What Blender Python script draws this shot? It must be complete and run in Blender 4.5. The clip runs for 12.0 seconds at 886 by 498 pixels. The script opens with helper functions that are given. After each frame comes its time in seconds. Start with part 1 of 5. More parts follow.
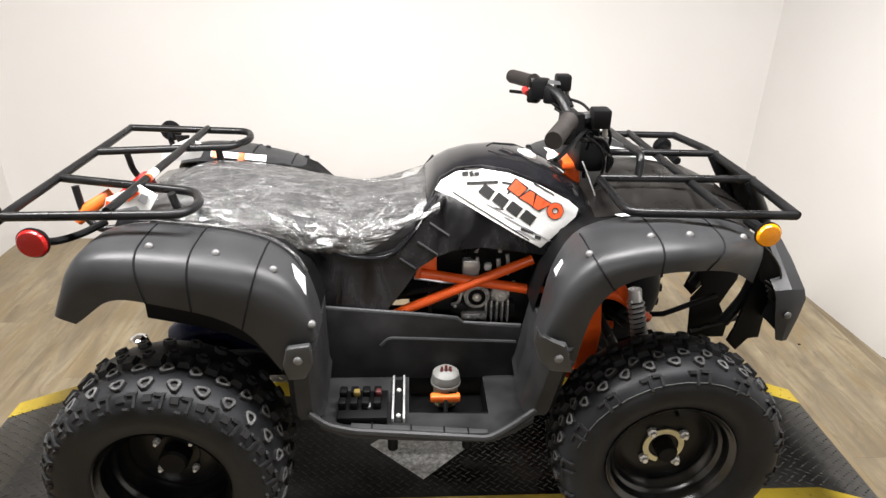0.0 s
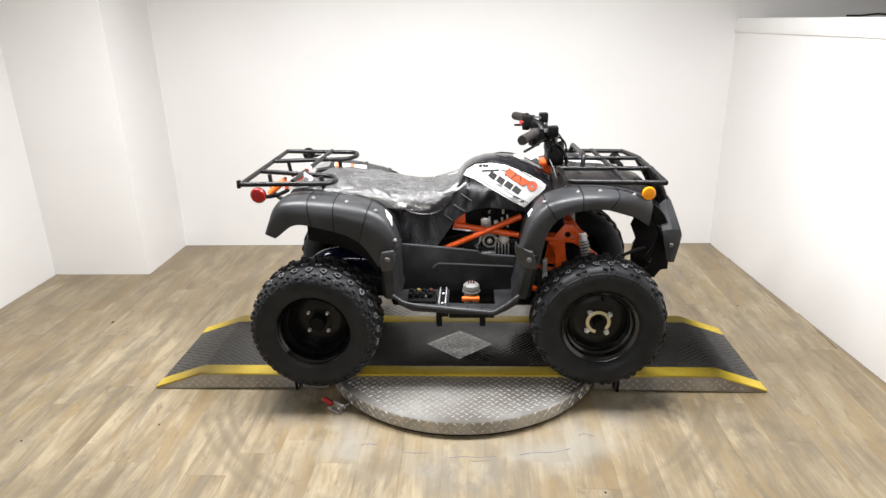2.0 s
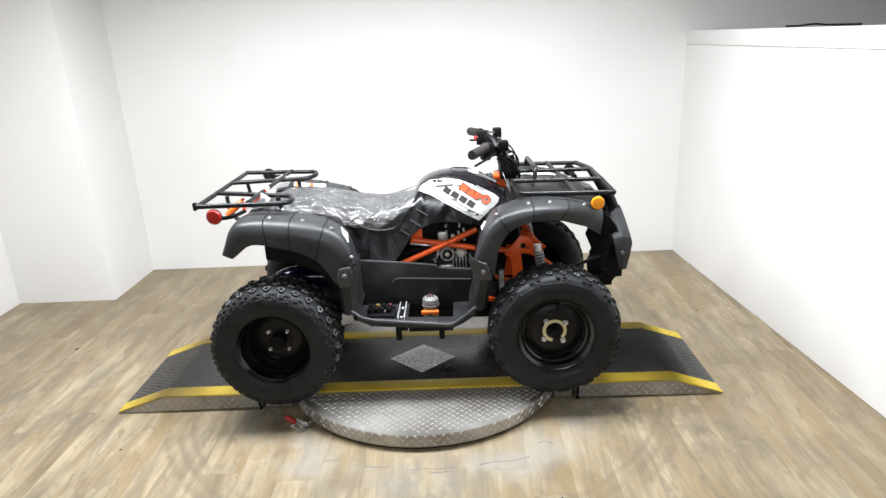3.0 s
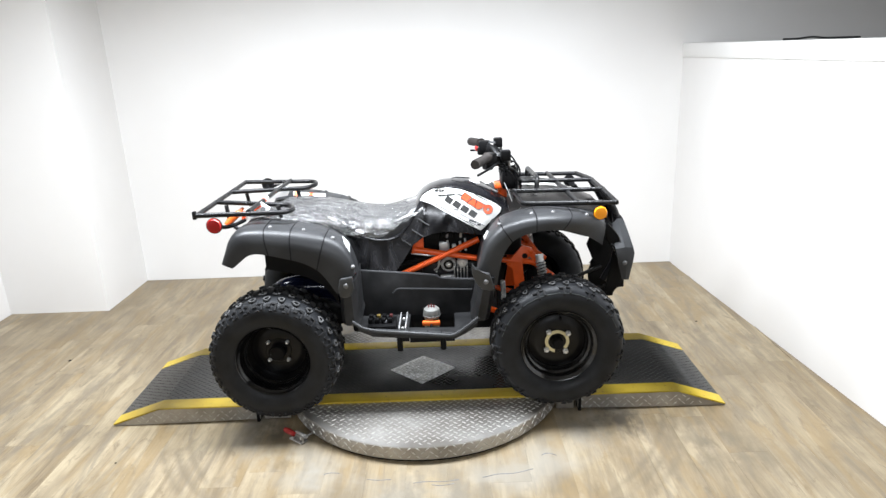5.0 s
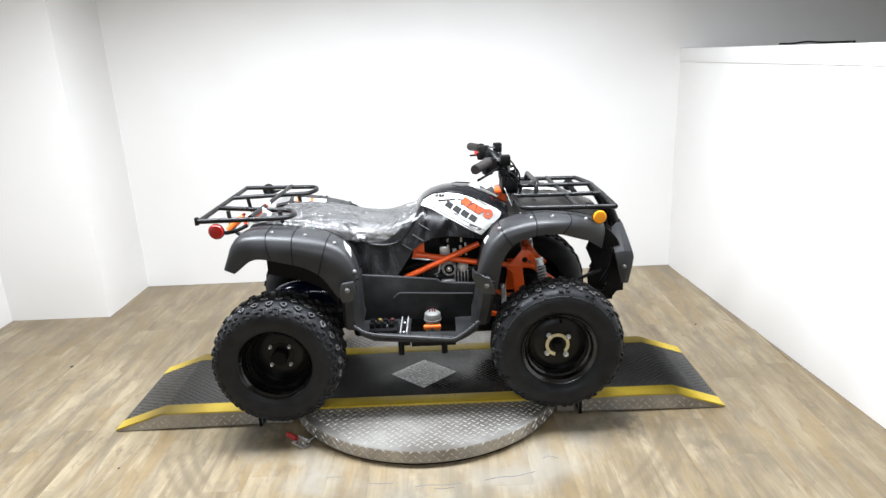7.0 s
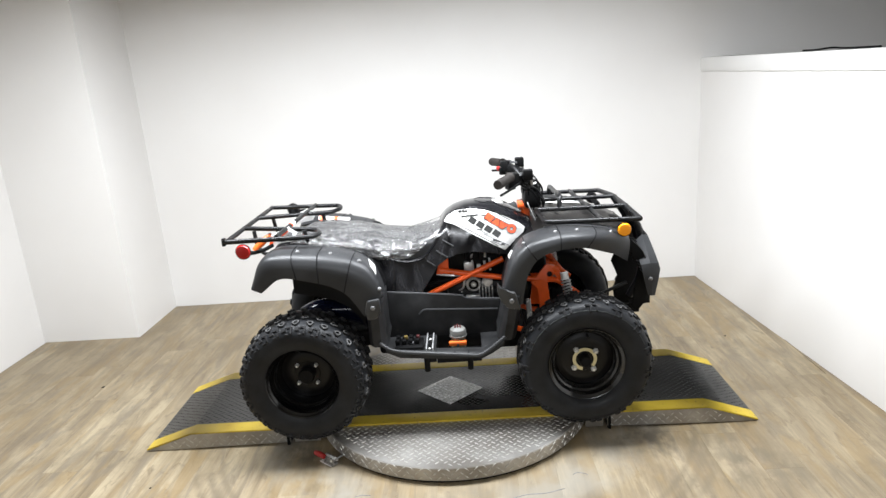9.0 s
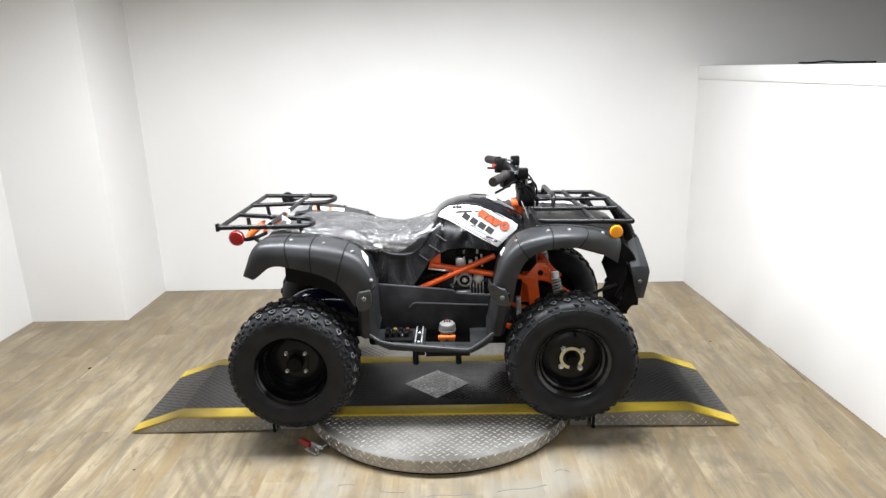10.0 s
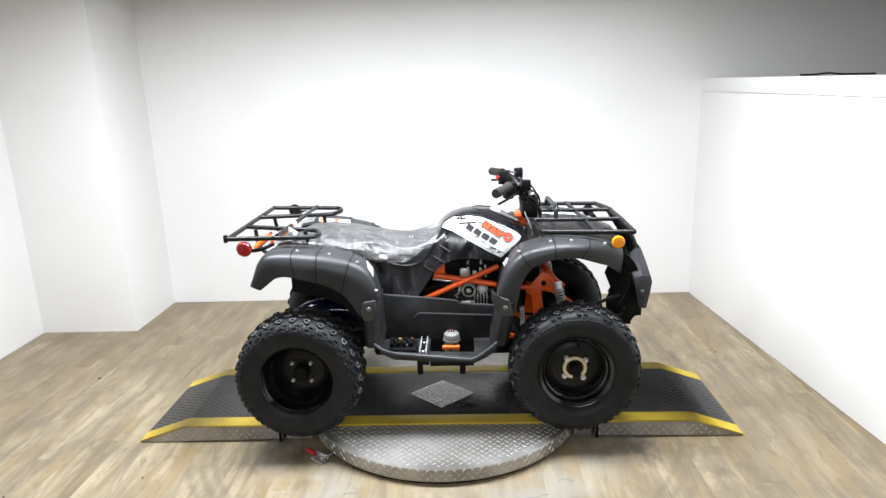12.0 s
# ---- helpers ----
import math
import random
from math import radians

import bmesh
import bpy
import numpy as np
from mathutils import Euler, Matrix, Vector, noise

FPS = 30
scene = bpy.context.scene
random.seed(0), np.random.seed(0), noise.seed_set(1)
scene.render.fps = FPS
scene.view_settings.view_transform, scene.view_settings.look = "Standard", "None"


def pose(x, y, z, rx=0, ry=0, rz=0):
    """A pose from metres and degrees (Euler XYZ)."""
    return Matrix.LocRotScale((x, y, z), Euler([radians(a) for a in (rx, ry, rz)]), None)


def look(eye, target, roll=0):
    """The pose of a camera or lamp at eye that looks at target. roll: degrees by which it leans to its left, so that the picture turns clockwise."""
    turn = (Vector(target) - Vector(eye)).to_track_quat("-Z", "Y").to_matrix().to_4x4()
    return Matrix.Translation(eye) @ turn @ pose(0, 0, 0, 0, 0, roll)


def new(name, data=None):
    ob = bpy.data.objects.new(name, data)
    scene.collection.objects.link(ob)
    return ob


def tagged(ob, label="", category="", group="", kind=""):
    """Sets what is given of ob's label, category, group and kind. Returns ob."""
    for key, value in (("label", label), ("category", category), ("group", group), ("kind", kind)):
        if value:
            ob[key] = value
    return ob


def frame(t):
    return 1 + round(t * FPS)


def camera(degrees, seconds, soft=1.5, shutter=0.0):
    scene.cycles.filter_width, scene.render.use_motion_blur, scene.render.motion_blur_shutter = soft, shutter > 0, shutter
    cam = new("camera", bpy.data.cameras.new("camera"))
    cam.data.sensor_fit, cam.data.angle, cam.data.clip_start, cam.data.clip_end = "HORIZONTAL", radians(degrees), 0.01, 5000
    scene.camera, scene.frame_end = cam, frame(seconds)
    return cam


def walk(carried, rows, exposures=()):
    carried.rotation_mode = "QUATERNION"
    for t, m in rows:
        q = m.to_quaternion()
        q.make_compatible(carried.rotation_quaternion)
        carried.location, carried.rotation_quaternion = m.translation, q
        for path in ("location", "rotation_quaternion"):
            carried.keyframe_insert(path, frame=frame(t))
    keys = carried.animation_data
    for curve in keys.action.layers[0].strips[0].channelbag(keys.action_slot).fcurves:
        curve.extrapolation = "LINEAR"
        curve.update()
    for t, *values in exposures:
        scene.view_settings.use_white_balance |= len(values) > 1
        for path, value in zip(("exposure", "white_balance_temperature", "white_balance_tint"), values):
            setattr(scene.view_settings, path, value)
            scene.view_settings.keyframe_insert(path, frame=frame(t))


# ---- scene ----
cam = camera(69.0, 12.0, soft=1.45)
PATH = [
    (0, (-0.027, -1.643, 1.422), (0.071, 0.156, 0.551), 1.0),
    (0.1, (0.003, -1.712, 1.466), (0.009, 0.073, 0.562), -0.6),
    (0.2, (0.003, -1.805, 1.474), (-0.038, 0.005, 0.628), -2.3),
    (0.4, (0.045, -1.969, 1.475), (0.004, -0.132, 0.687), -1.5),
    (0.5, (0.071, -2.045, 1.464), (0.016, -0.207, 0.677), -0.1),
    (0.7, (0.136, -2.178, 1.472), (0.081, -0.342, 0.681), -0.4),
    (0.8, (0.154, -2.247, 1.475), (0.093, -0.414, 0.677), -1),
    (1, (0.131, -2.388, 1.486), (0.048, -0.522, 0.769), 0.2),
    (1.2, (0.115, -2.521, 1.469), (0.048, -0.656, 0.748), 0.4),
    (1.4, (0.062, -2.642, 1.465), (-0.016, -0.796, 0.698), 0.2),
    (1.5, (0.047, -2.698, 1.475), (-0.028, -0.851, 0.712), 0.2),
    (1.8, (0.067, -2.813, 1.499), (0.041, -0.932, 0.825), -1.2),
    (2, (0.08, -2.852, 1.505), (-0.023, -0.972, 0.831), -1.3),
    (2.2, (0.141, -2.875, 1.497), (0.027, -0.995, 0.825), -0.8),
    (2.5, (0.222, -2.893, 1.507), (0.099, -0.994, 0.891), 0.1),
    (2.8, (0.233, -2.901, 1.503), (0.162, -1, 0.885), -1.5),
    (3, (0.189, -2.891, 1.509), (0.14, -0.993, 0.88), -2.7),
    (3.2, (0.182, -2.891, 1.508), (0.153, -1.022, 0.904), -3.6),
    (4.8, (0.147, -2.878, 1.496), (0.149, -0.968, 0.897), -2.4),
    (5, (0.143, -2.878, 1.495), (0.124, -0.968, 0.902), -2.3),
    (5.5, (0.137, -2.89, 1.496), (0.116, -0.98, 0.902), -2.3),
    (6, (0.134, -2.892, 1.496), (0.114, -0.985, 0.892), -2.3),
    (6.5, (0.135, -2.896, 1.498), (0.114, -0.987, 0.903), -2.2),
    (6.7, (0.135, -2.896, 1.499), (0.122, -0.984, 0.912), -2.5),
    (8.3, (0.136, -2.898, 1.501), (0.116, -0.979, 0.94), -2.5),
    (8.5, (0.136, -2.898, 1.501), (0.091, -0.975, 0.954), -3.0),
    (9, (0.127, -2.897, 1.508), (0.047, -0.971, 0.975), -4.2),
    (9.2, (0.121, -2.901, 1.502), (0.07, -0.975, 0.967), -2.6),
    (9.5, (0.118, -2.903, 1.504), (0.058, -0.98, 0.957), -1.1),
    (10, (0.119, -2.917, 1.502), (0.067, -0.993, 0.96), -1.6),
    (10.5, (0.128, -2.921, 1.503), (0.075, -1.001, 0.945), -1.7),
    (11, (0.13, -2.938, 1.51), (0.071, -1.01, 0.982), -2.2),
    (11.5, (0.137, -2.948, 1.501), (0.067, -1.018, 0.98), -2.1),
    (12, (0.138, -2.952, 1.505), (0.061, -1.018, 1.0), -1.9),
]
EXPOSURES = [(0.0, 0.01, 6900, 13), (0.5, 0.03, 7000, 13), (1.0, 0.03, 7000, 13), (1.5, 0.05, 6900, 13), (2.0, 0.09, 6650, 12), (2.5, 0.13, 6530, 11), (3.0, 0.18, 6350, 10), (4.8, 0.31, 6230, 10), (5.5, 0.31, 6230, 10), (6.5, 0.29, 6230, 10), (6.7, 0.28, 6230, 10), (8.3, 0.16, 6360, 10), (8.5, 0.16, 6360, 10), (9.5, 0.09, 6400, 10), (10.5, 0.13, 6360, 10), (11.5, 0.19, 6280, 10), (12.0, 0.24, 6230, 10)]
walk(cam, [(t, look(eye, target, roll)) for t, eye, target, roll in PATH], EXPOSURES)

# ---- light ----
world = bpy.data.worlds.new("world")
scene.world = world
world.use_nodes = True
world.node_tree.nodes["Background"].inputs[0].default_value = (0.9, 0.93, 1.0, 1)
world.node_tree.nodes["Background"].inputs[1].default_value = 0.05
CEILING = 2.55
# none is in view; the third, behind the viewer, is added as fill
LAMPS = [(-0.88, -0.38, 1.2, 0.3, 2.10, 74), (0.56, -0.38, 1.2, 0.3, 2.10, 74), (0.0, -4.7, 1.8, 0.3, 2.44, 105)]


def unseen_lamp(x, y, sx, sy, z, watts, tint):
    data = bpy.data.lights.new("unseen_lamp", "AREA")
    data.shape, data.size, data.size_y, data.energy, data.color = "RECTANGLE", sx, sy, watts, tint
    ob = new("unseen_lamp", data)
    ob.location = (x, y, z)
    return ob


for lx, ly, sx, sy, lz, w in LAMPS:
    unseen_lamp(lx, ly, sx, sy, lz, w, (0.94, 0.97, 1.0))


# ---- materials ----
class Mat:
    """A node material with shortcuts for building its graph."""

    def __init__(self, name, color=(0.5, 0.5, 0.5), rough=0.5, metal=0.0, spec=0.5):
        self.m = bpy.data.materials.new(name)
        self.m.use_nodes = True
        self.nt = self.m.node_tree
        self.b = self.nt.nodes["Principled BSDF"]
        self.set("Base Color", (*color, 1))
        self.set("Roughness", rough)
        self.set("Metallic", metal)
        self.set("Specular IOR Level", spec)

    def set(self, key, v):
        self.b.inputs[key].default_value = v
        return self

    def node(self, kind, operation="", data_type="", blend_type=""):
        n = self.nt.nodes.new(kind)
        if operation:
            n.operation = operation
        if data_type:
            n.data_type, n.blend_type = data_type, blend_type
        return n

    def link(self, a, b):
        self.nt.links.new(a, b)
        return self

    def coords(self, scale=(1, 1, 1), rot=(0, 0, 0)):
        tc, mp = self.node("ShaderNodeTexCoord"), self.node("ShaderNodeMapping")
        mp.inputs["Scale"].default_value = scale
        mp.inputs["Rotation"].default_value = rot
        self.link(tc.outputs["Object"], mp.inputs[0])
        return mp.outputs[0]

    def noise(self, scale, detail=4, rough=0.55, vec=None, distort=0.0):
        n = self.node("ShaderNodeTexNoise")
        n.inputs["Scale"].default_value = scale
        n.inputs["Detail"].default_value = detail
        n.inputs["Roughness"].default_value = rough
        n.inputs["Distortion"].default_value = distort
        self.link(vec if vec is not None else self.coords(), n.inputs["Vector"])
        return n.outputs["Fac"]

    def ramp(self, fac, stops):
        r = self.node("ShaderNodeValToRGB")
        e = r.color_ramp.elements
        while len(e) < len(stops):
            e.new(0.5)
        for el, (p, c) in zip(e, stops):
            el.position = p
            el.color = (*c, 1) if not isinstance(c, (int, float)) else (c, c, c, 1)
        self.link(fac, r.inputs[0])
        return r.outputs[0]

    def mix(self, fac, a, b, how="MIX"):
        n = self.node("ShaderNodeMix", data_type="RGBA", blend_type=how)
        for sock, v in ((n.inputs[0], fac), (n.inputs[6], a), (n.inputs[7], b)):
            if isinstance(v, (int, float)):
                sock.default_value = v
            elif isinstance(v, tuple):
                sock.default_value = (*v, 1)
            else:
                self.link(v, sock)
        return n.outputs[2]

    def color(self, out):
        return self.link(out, self.b.inputs["Base Color"])

    def rough(self, out):
        return self.link(out, self.b.inputs["Roughness"])

    def bump(self, height, strength=0.3, dist=0.002):
        n = self.node("ShaderNodeBump")
        n.inputs["Strength"].default_value = strength
        n.inputs["Distance"].default_value = dist
        self.link(height, n.inputs["Height"])
        self.link(n.outputs[0], self.b.inputs["Normal"])
        return self


def worn(name, color, rough, metal=0.0, vary=0.25, scale=14, fine=220, bump=0.15, dist=0.001, rvary=0.12, spec=0.5):
    """A surface with stains at one scale and grain at another."""
    m = Mat(name, color, rough, metal, spec)
    big, small = m.noise(scale, 5), m.noise(fine, 3)
    lo = tuple(c * (1 - vary) for c in color)
    hi = tuple(min(1, c * (1 + vary)) for c in color)
    m.color(m.ramp(big, [(0.3, lo), (0.7, hi)]))
    m.rough(m.ramp(big, [(0.3, max(0.02, rough - rvary)), (0.7, min(1, rough + rvary))]))
    m.bump(small, bump, dist)
    return m.m


def pale_rim_rubber():
    """Rims of tread blocks: paler rubber, some more than others."""
    m = Mat("pale_shoulder_rubber", (0.08, 0.08, 0.08), 0.65, spec=0.2)
    big = m.noise(70, 4)
    rnd = m.node("ShaderNodeObjectInfo").outputs["Random"]
    tone = m.mix(0.55, m.ramp(rnd, [(0.0, 0.022), (0.6, 0.075), (1.0, 0.15)]), m.ramp(big, [(0.35, 0.02), (0.65, 0.13)]))
    return m.color(tone).bump(m.noise(300, 3), 0.3, 0.0008).m


M_PLASTIC = worn("grained_grey_plastic", (0.027, 0.0277, 0.0293), 0.42, scale=9, fine=420, bump=0.35, dist=0.0006, vary=0.18, spec=0.3)
# lighter copy of the grey plastic; on the joint caps it paints a highlight
M_CAP = worn("pale_grey_plastic", (0.04, 0.041, 0.042), 0.4, scale=9, fine=420, bump=0.3, dist=0.0006, vary=0.2, spec=0.35)
M_FOOT = worn("footwell_plastic", (0.0235, 0.0237, 0.0245), 0.42, scale=11, fine=300, bump=0.3, dist=0.0008, vary=0.4, spec=0.14)
# near-black for shade painted in grooves and holes, and for floor specks
M_SHADE_SPECK = worn("groove_shade_and_speck", (0.008, 0.008, 0.009), 0.6, spec=0.1)
M_GLOSS = worn("gloss_black_plastic", (0.0085, 0.0085, 0.010), 0.1, vary=0.3, fine=14, bump=0.12, dist=0.002, rvary=0.05, spec=0.42)
M_DARK = worn("dark_plastic", (0.0045, 0.0045, 0.0048), 0.5, spec=0.1)
M_TUBE = worn("black_powder_coat", (0.006, 0.006, 0.0065), 0.34, fine=500, bump=0.2, dist=0.0004, spec=0.32)
M_ORANGE = worn("orange_frame_paint", (0.76, 0.098, 0.011), 0.35, vary=0.12, fine=300, bump=0.1, dist=0.0005)
M_DIMORANGE = worn("orange_plastic", (0.75, 0.14, 0.02), 0.4, vary=0.1)
M_RUBBER = worn("tyre_rubber", (0.0118, 0.0126, 0.0143), 0.5, scale=14, fine=350, bump=0.3, dist=0.0008, vary=0.4, rvary=0.1, spec=0.2)
M_KNOB = worn("tread_knob_rubber", (0.0145, 0.0145, 0.0152), 0.55, scale=30, fine=300, bump=0.3, dist=0.0008, vary=0.35, spec=0.18)
M_GRIP = worn("grip_rubber", (0.02, 0.017, 0.0155), 0.6, scale=30, fine=200, bump=0.4, dist=0.001, vary=0.2, spec=0.2)
M_BLOCK = pale_rim_rubber()
M_CHALK = worn("chalk_line", (0.06, 0.066, 0.064), 0.9, scale=60, vary=0.4)
M_RIM = worn("black_steel_rim", (0.0022, 0.0022, 0.0026), 0.22, scale=16, fine=260, bump=0.06, dist=0.0005, rvary=0.04, spec=0.75)
M_DISC = worn("satin_black_wheel_disc", (0.002, 0.002, 0.0024), 0.34, scale=16, fine=260, bump=0.06, dist=0.0005, rvary=0.05, spec=0.26)
M_ZINC = worn("zinc_plated_steel", (0.7, 0.7, 0.68), 0.3, 0.5, vary=0.12, fine=200)
M_RIVET = worn("dull_push_rivet", (0.13, 0.13, 0.13), 0.42, 0.3, vary=0.2)
M_BRASS = worn("yellow_zinc_washer", (0.62, 0.55, 0.32), 0.45, 0.25, vary=0.2)
M_CHROME = Mat("chrome", (0.8, 0.8, 0.8), 0.06, 1.0).m
M_ALU = worn("cast_aluminium", (0.6, 0.6, 0.6), 0.3, 0.55, vary=0.2, fine=160, bump=0.25)
M_ENGINE = worn("engine_black", (0.02, 0.02, 0.02), 0.42, 0.2, vary=0.3, spec=0.25)
M_WHITE = worn("white_decal_film", (0.78, 0.78, 0.77), 0.3, vary=0.05, fine=90, bump=0.05, dist=0.001)
M_DECALB = Mat("black_decal_film", (0.012, 0.012, 0.012), 0.3).m
M_DECALG = worn("grey_decal_film", (0.2, 0.2, 0.21), 0.35, vary=0.3, scale=60)
M_DECALO = worn("red_orange_decal_film", (0.83, 0.09, 0.02), 0.3, vary=0.1, scale=40)
M_VINYL = worn("black_seat_vinyl", (0.025, 0.025, 0.026), 0.5, fine=240, bump=0.35, spec=0.3)
M_STICK = worn("white_sticker", (0.75, 0.75, 0.73), 0.5, vary=0.06)
M_REDLENS = Mat("red_reflector", (0.34, 0.008, 0.007), 0.18).m
M_AMBER = Mat("amber_reflector", (0.85, 0.30, 0.006), 0.2).m
M_CLEAR = worn("milky_plastic", (0.145, 0.145, 0.135), 0.5, vary=0.15, scale=40)
M_RESV = worn("olive_tinted_plastic", (0.21, 0.195, 0.12), 0.35, vary=0.3, scale=60)
M_COWL = worn("satin_black_cowl", (0.0105, 0.0095, 0.0088), 0.33, scale=8, fine=200, bump=0.1, dist=0.0006, vary=0.25, spec=0.4)
M_REDP = worn("red_plastic", (0.28, 0.016, 0.014), 0.4)
M_CONN = worn("dusty_yellow_plastic", (0.16, 0.11, 0.02), 0.6)
M_CONR = worn("dark_red_plastic", (0.07, 0.006, 0.006), 0.6)
M_STEEL = worn("dull_tool_steel", (0.26, 0.25, 0.24), 0.42, 0.7, vary=0.3, scale=60, fine=200)
M_SPRING = worn("grey_spring_steel", (0.4, 0.4, 0.4), 0.4, 0.6)


def smear_reflection_gloss():
    """Glossy black mouldings under a clinging film: smears and painted-in reflections, blotched sheen and slow waves.
    """
    m = Mat("smear_and_reflection_black", (0.008, 0.008, 0.009), 0.14, spec=0.45)
    slow = m.noise(1.0, 4, 0.6, m.coords((13, 13, 5)), 0.8)
    # blotches in the base colour stand in for blurred reflections
    m.color(m.ramp(slow, [(0.38, (0.0025, 0.0025, 0.003)), (0.6, (0.014, 0.014, 0.016))]))
    m.rough(m.ramp(slow, [(0.35, 0.06), (0.65, 0.32)]))
    return m.bump(slow, 0.35, 0.006).m


M_COVER = smear_reflection_gloss()
M_NAVY = worn("navy_gloss_cover", (0.003, 0.004, 0.012), 0.16, vary=0.2, fine=40, bump=0.02, spec=0.2)


def lens_pattern(mat):
    nt = mat.node_tree
    b = nt.nodes["Principled BSDF"]
    w = nt.nodes.new("ShaderNodeTexVoronoi")
    w.inputs["Scale"].default_value = 190
    tc = nt.nodes.new("ShaderNodeTexCoord")
    nt.links.new(tc.outputs["Object"], w.inputs["Vector"])
    bp = nt.nodes.new("ShaderNodeBump")
    bp.inputs["Strength"].default_value, bp.inputs["Distance"].default_value = 0.5, 0.001
    nt.links.new(w.outputs["Distance"], bp.inputs["Height"])
    nt.links.new(bp.outputs[0], b.inputs["Normal"])


lens_pattern(M_REDLENS), lens_pattern(M_AMBER)


def film_material():
    """Clear wrinkled polythene: see-through, milky along its creases with highlights painted in, glossy all over."""
    m = bpy.data.materials.new("clear_wrapping_film")
    m.use_nodes = True
    nt = m.node_tree
    nt.nodes.clear()
    add, link = nt.nodes.new, nt.links.new
    out, cloud, coat = add("ShaderNodeOutputMaterial"), add("ShaderNodeMixShader"), add("ShaderNodeMixShader")
    tr, df, gl, fr = add("ShaderNodeBsdfTransparent"), add("ShaderNodeBsdfDiffuse"), add("ShaderNodeBsdfGlossy"), add("ShaderNodeFresnel")
    tc, mp, nz, n2, rp, bp = (add("ShaderNodeTexCoord"), add("ShaderNodeMapping"), add("ShaderNodeTexNoise"), add("ShaderNodeTexNoise"),
                              add("ShaderNodeValToRGB"), add("ShaderNodeBump"))
    df.inputs["Color"].default_value = (0.8, 0.8, 0.8, 1)
    gl.inputs["Roughness"].default_value = 0.08
    fr.inputs["IOR"].default_value = 1.75
    mp.inputs["Scale"].default_value = (0.75, 2.6, 2.6)
    mp.inputs["Rotation"].default_value = (0.0, 0.5, 0.35)
    nz.inputs["Scale"].default_value, nz.inputs["Detail"].default_value, nz.inputs["Distortion"].default_value = 13, 4, 0.7
    n2.inputs["Scale"].default_value, n2.inputs["Detail"].default_value, n2.inputs["Distortion"].default_value = 30, 4, 0.7

    def crease(src, width):
        sub, ab, mr = add("ShaderNodeMath"), add("ShaderNodeMath"), add("ShaderNodeMapRange")
        sub.operation, ab.operation = "SUBTRACT", "ABSOLUTE"
        sub.inputs[1].default_value = 0.5
        mr.inputs["From Max"].default_value, mr.inputs["To Min"].default_value, mr.inputs["To Max"].default_value = width, 1.0, 0.0
        link(src, sub.inputs[0])
        link(sub.outputs[0], ab.inputs[0])
        link(ab.outputs[0], mr.inputs["Value"])
        return mr.outputs[0]

    def math_node(how, a, b):
        n = add("ShaderNodeMath")
        n.operation = how
        link(a, n.inputs[0])
        if isinstance(b, float):
            n.inputs[1].default_value = b
        else:
            link(b, n.inputs[1])
        return n.outputs[0]

    link(tc.outputs["Object"], mp.inputs[0])
    for n in (nz, n2):
        link(mp.outputs[0], n.inputs["Vector"])
    n3, n4, sep = add("ShaderNodeTexNoise"), add("ShaderNodeTexNoise"), add("ShaderNodeSeparateXYZ")
    m3 = add("ShaderNodeMapping")
    m3.inputs["Scale"].default_value = (0.8, 1.3, 1.5)
    m3.inputs["Rotation"].default_value = (0.0, -0.5, 0.2)
    n3.inputs["Scale"].default_value, n3.inputs["Detail"].default_value, n3.inputs["Distortion"].default_value = 36, 3, 0.8
    n4.inputs["Scale"].default_value, n4.inputs["Detail"].default_value = 11, 3
    link(tc.outputs["Object"], m3.inputs[0])
    link(m3.outputs[0], n3.inputs["Vector"])
    link(m3.outputs[0], n4.inputs["Vector"])
    link(tc.outputs["Object"], sep.inputs[0])

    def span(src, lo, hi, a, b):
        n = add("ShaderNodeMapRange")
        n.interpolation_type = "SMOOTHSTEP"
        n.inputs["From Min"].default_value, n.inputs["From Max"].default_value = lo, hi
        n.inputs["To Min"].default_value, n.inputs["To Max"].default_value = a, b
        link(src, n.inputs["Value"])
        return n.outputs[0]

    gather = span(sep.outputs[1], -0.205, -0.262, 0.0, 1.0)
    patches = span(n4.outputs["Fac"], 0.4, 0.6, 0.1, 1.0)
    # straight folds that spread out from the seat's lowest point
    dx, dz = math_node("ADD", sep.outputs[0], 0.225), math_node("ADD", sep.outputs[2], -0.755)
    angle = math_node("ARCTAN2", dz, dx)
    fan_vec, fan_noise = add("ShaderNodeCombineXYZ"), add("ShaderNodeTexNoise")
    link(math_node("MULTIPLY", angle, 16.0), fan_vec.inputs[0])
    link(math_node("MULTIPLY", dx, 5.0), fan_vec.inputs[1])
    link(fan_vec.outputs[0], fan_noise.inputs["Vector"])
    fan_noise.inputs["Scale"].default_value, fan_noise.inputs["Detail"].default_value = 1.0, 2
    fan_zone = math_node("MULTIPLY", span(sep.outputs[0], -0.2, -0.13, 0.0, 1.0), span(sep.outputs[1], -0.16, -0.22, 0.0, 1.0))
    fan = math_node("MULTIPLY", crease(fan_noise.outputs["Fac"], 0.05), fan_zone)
    # soft folds, glints and flank flakes: highlights painted as white diffuse
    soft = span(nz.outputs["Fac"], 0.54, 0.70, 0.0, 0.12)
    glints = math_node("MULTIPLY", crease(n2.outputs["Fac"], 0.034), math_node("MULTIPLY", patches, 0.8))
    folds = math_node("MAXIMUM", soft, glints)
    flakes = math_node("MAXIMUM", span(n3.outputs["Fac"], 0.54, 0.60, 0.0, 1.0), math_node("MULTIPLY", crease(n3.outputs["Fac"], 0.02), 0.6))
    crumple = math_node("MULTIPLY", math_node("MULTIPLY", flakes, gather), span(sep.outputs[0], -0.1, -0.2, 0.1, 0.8))
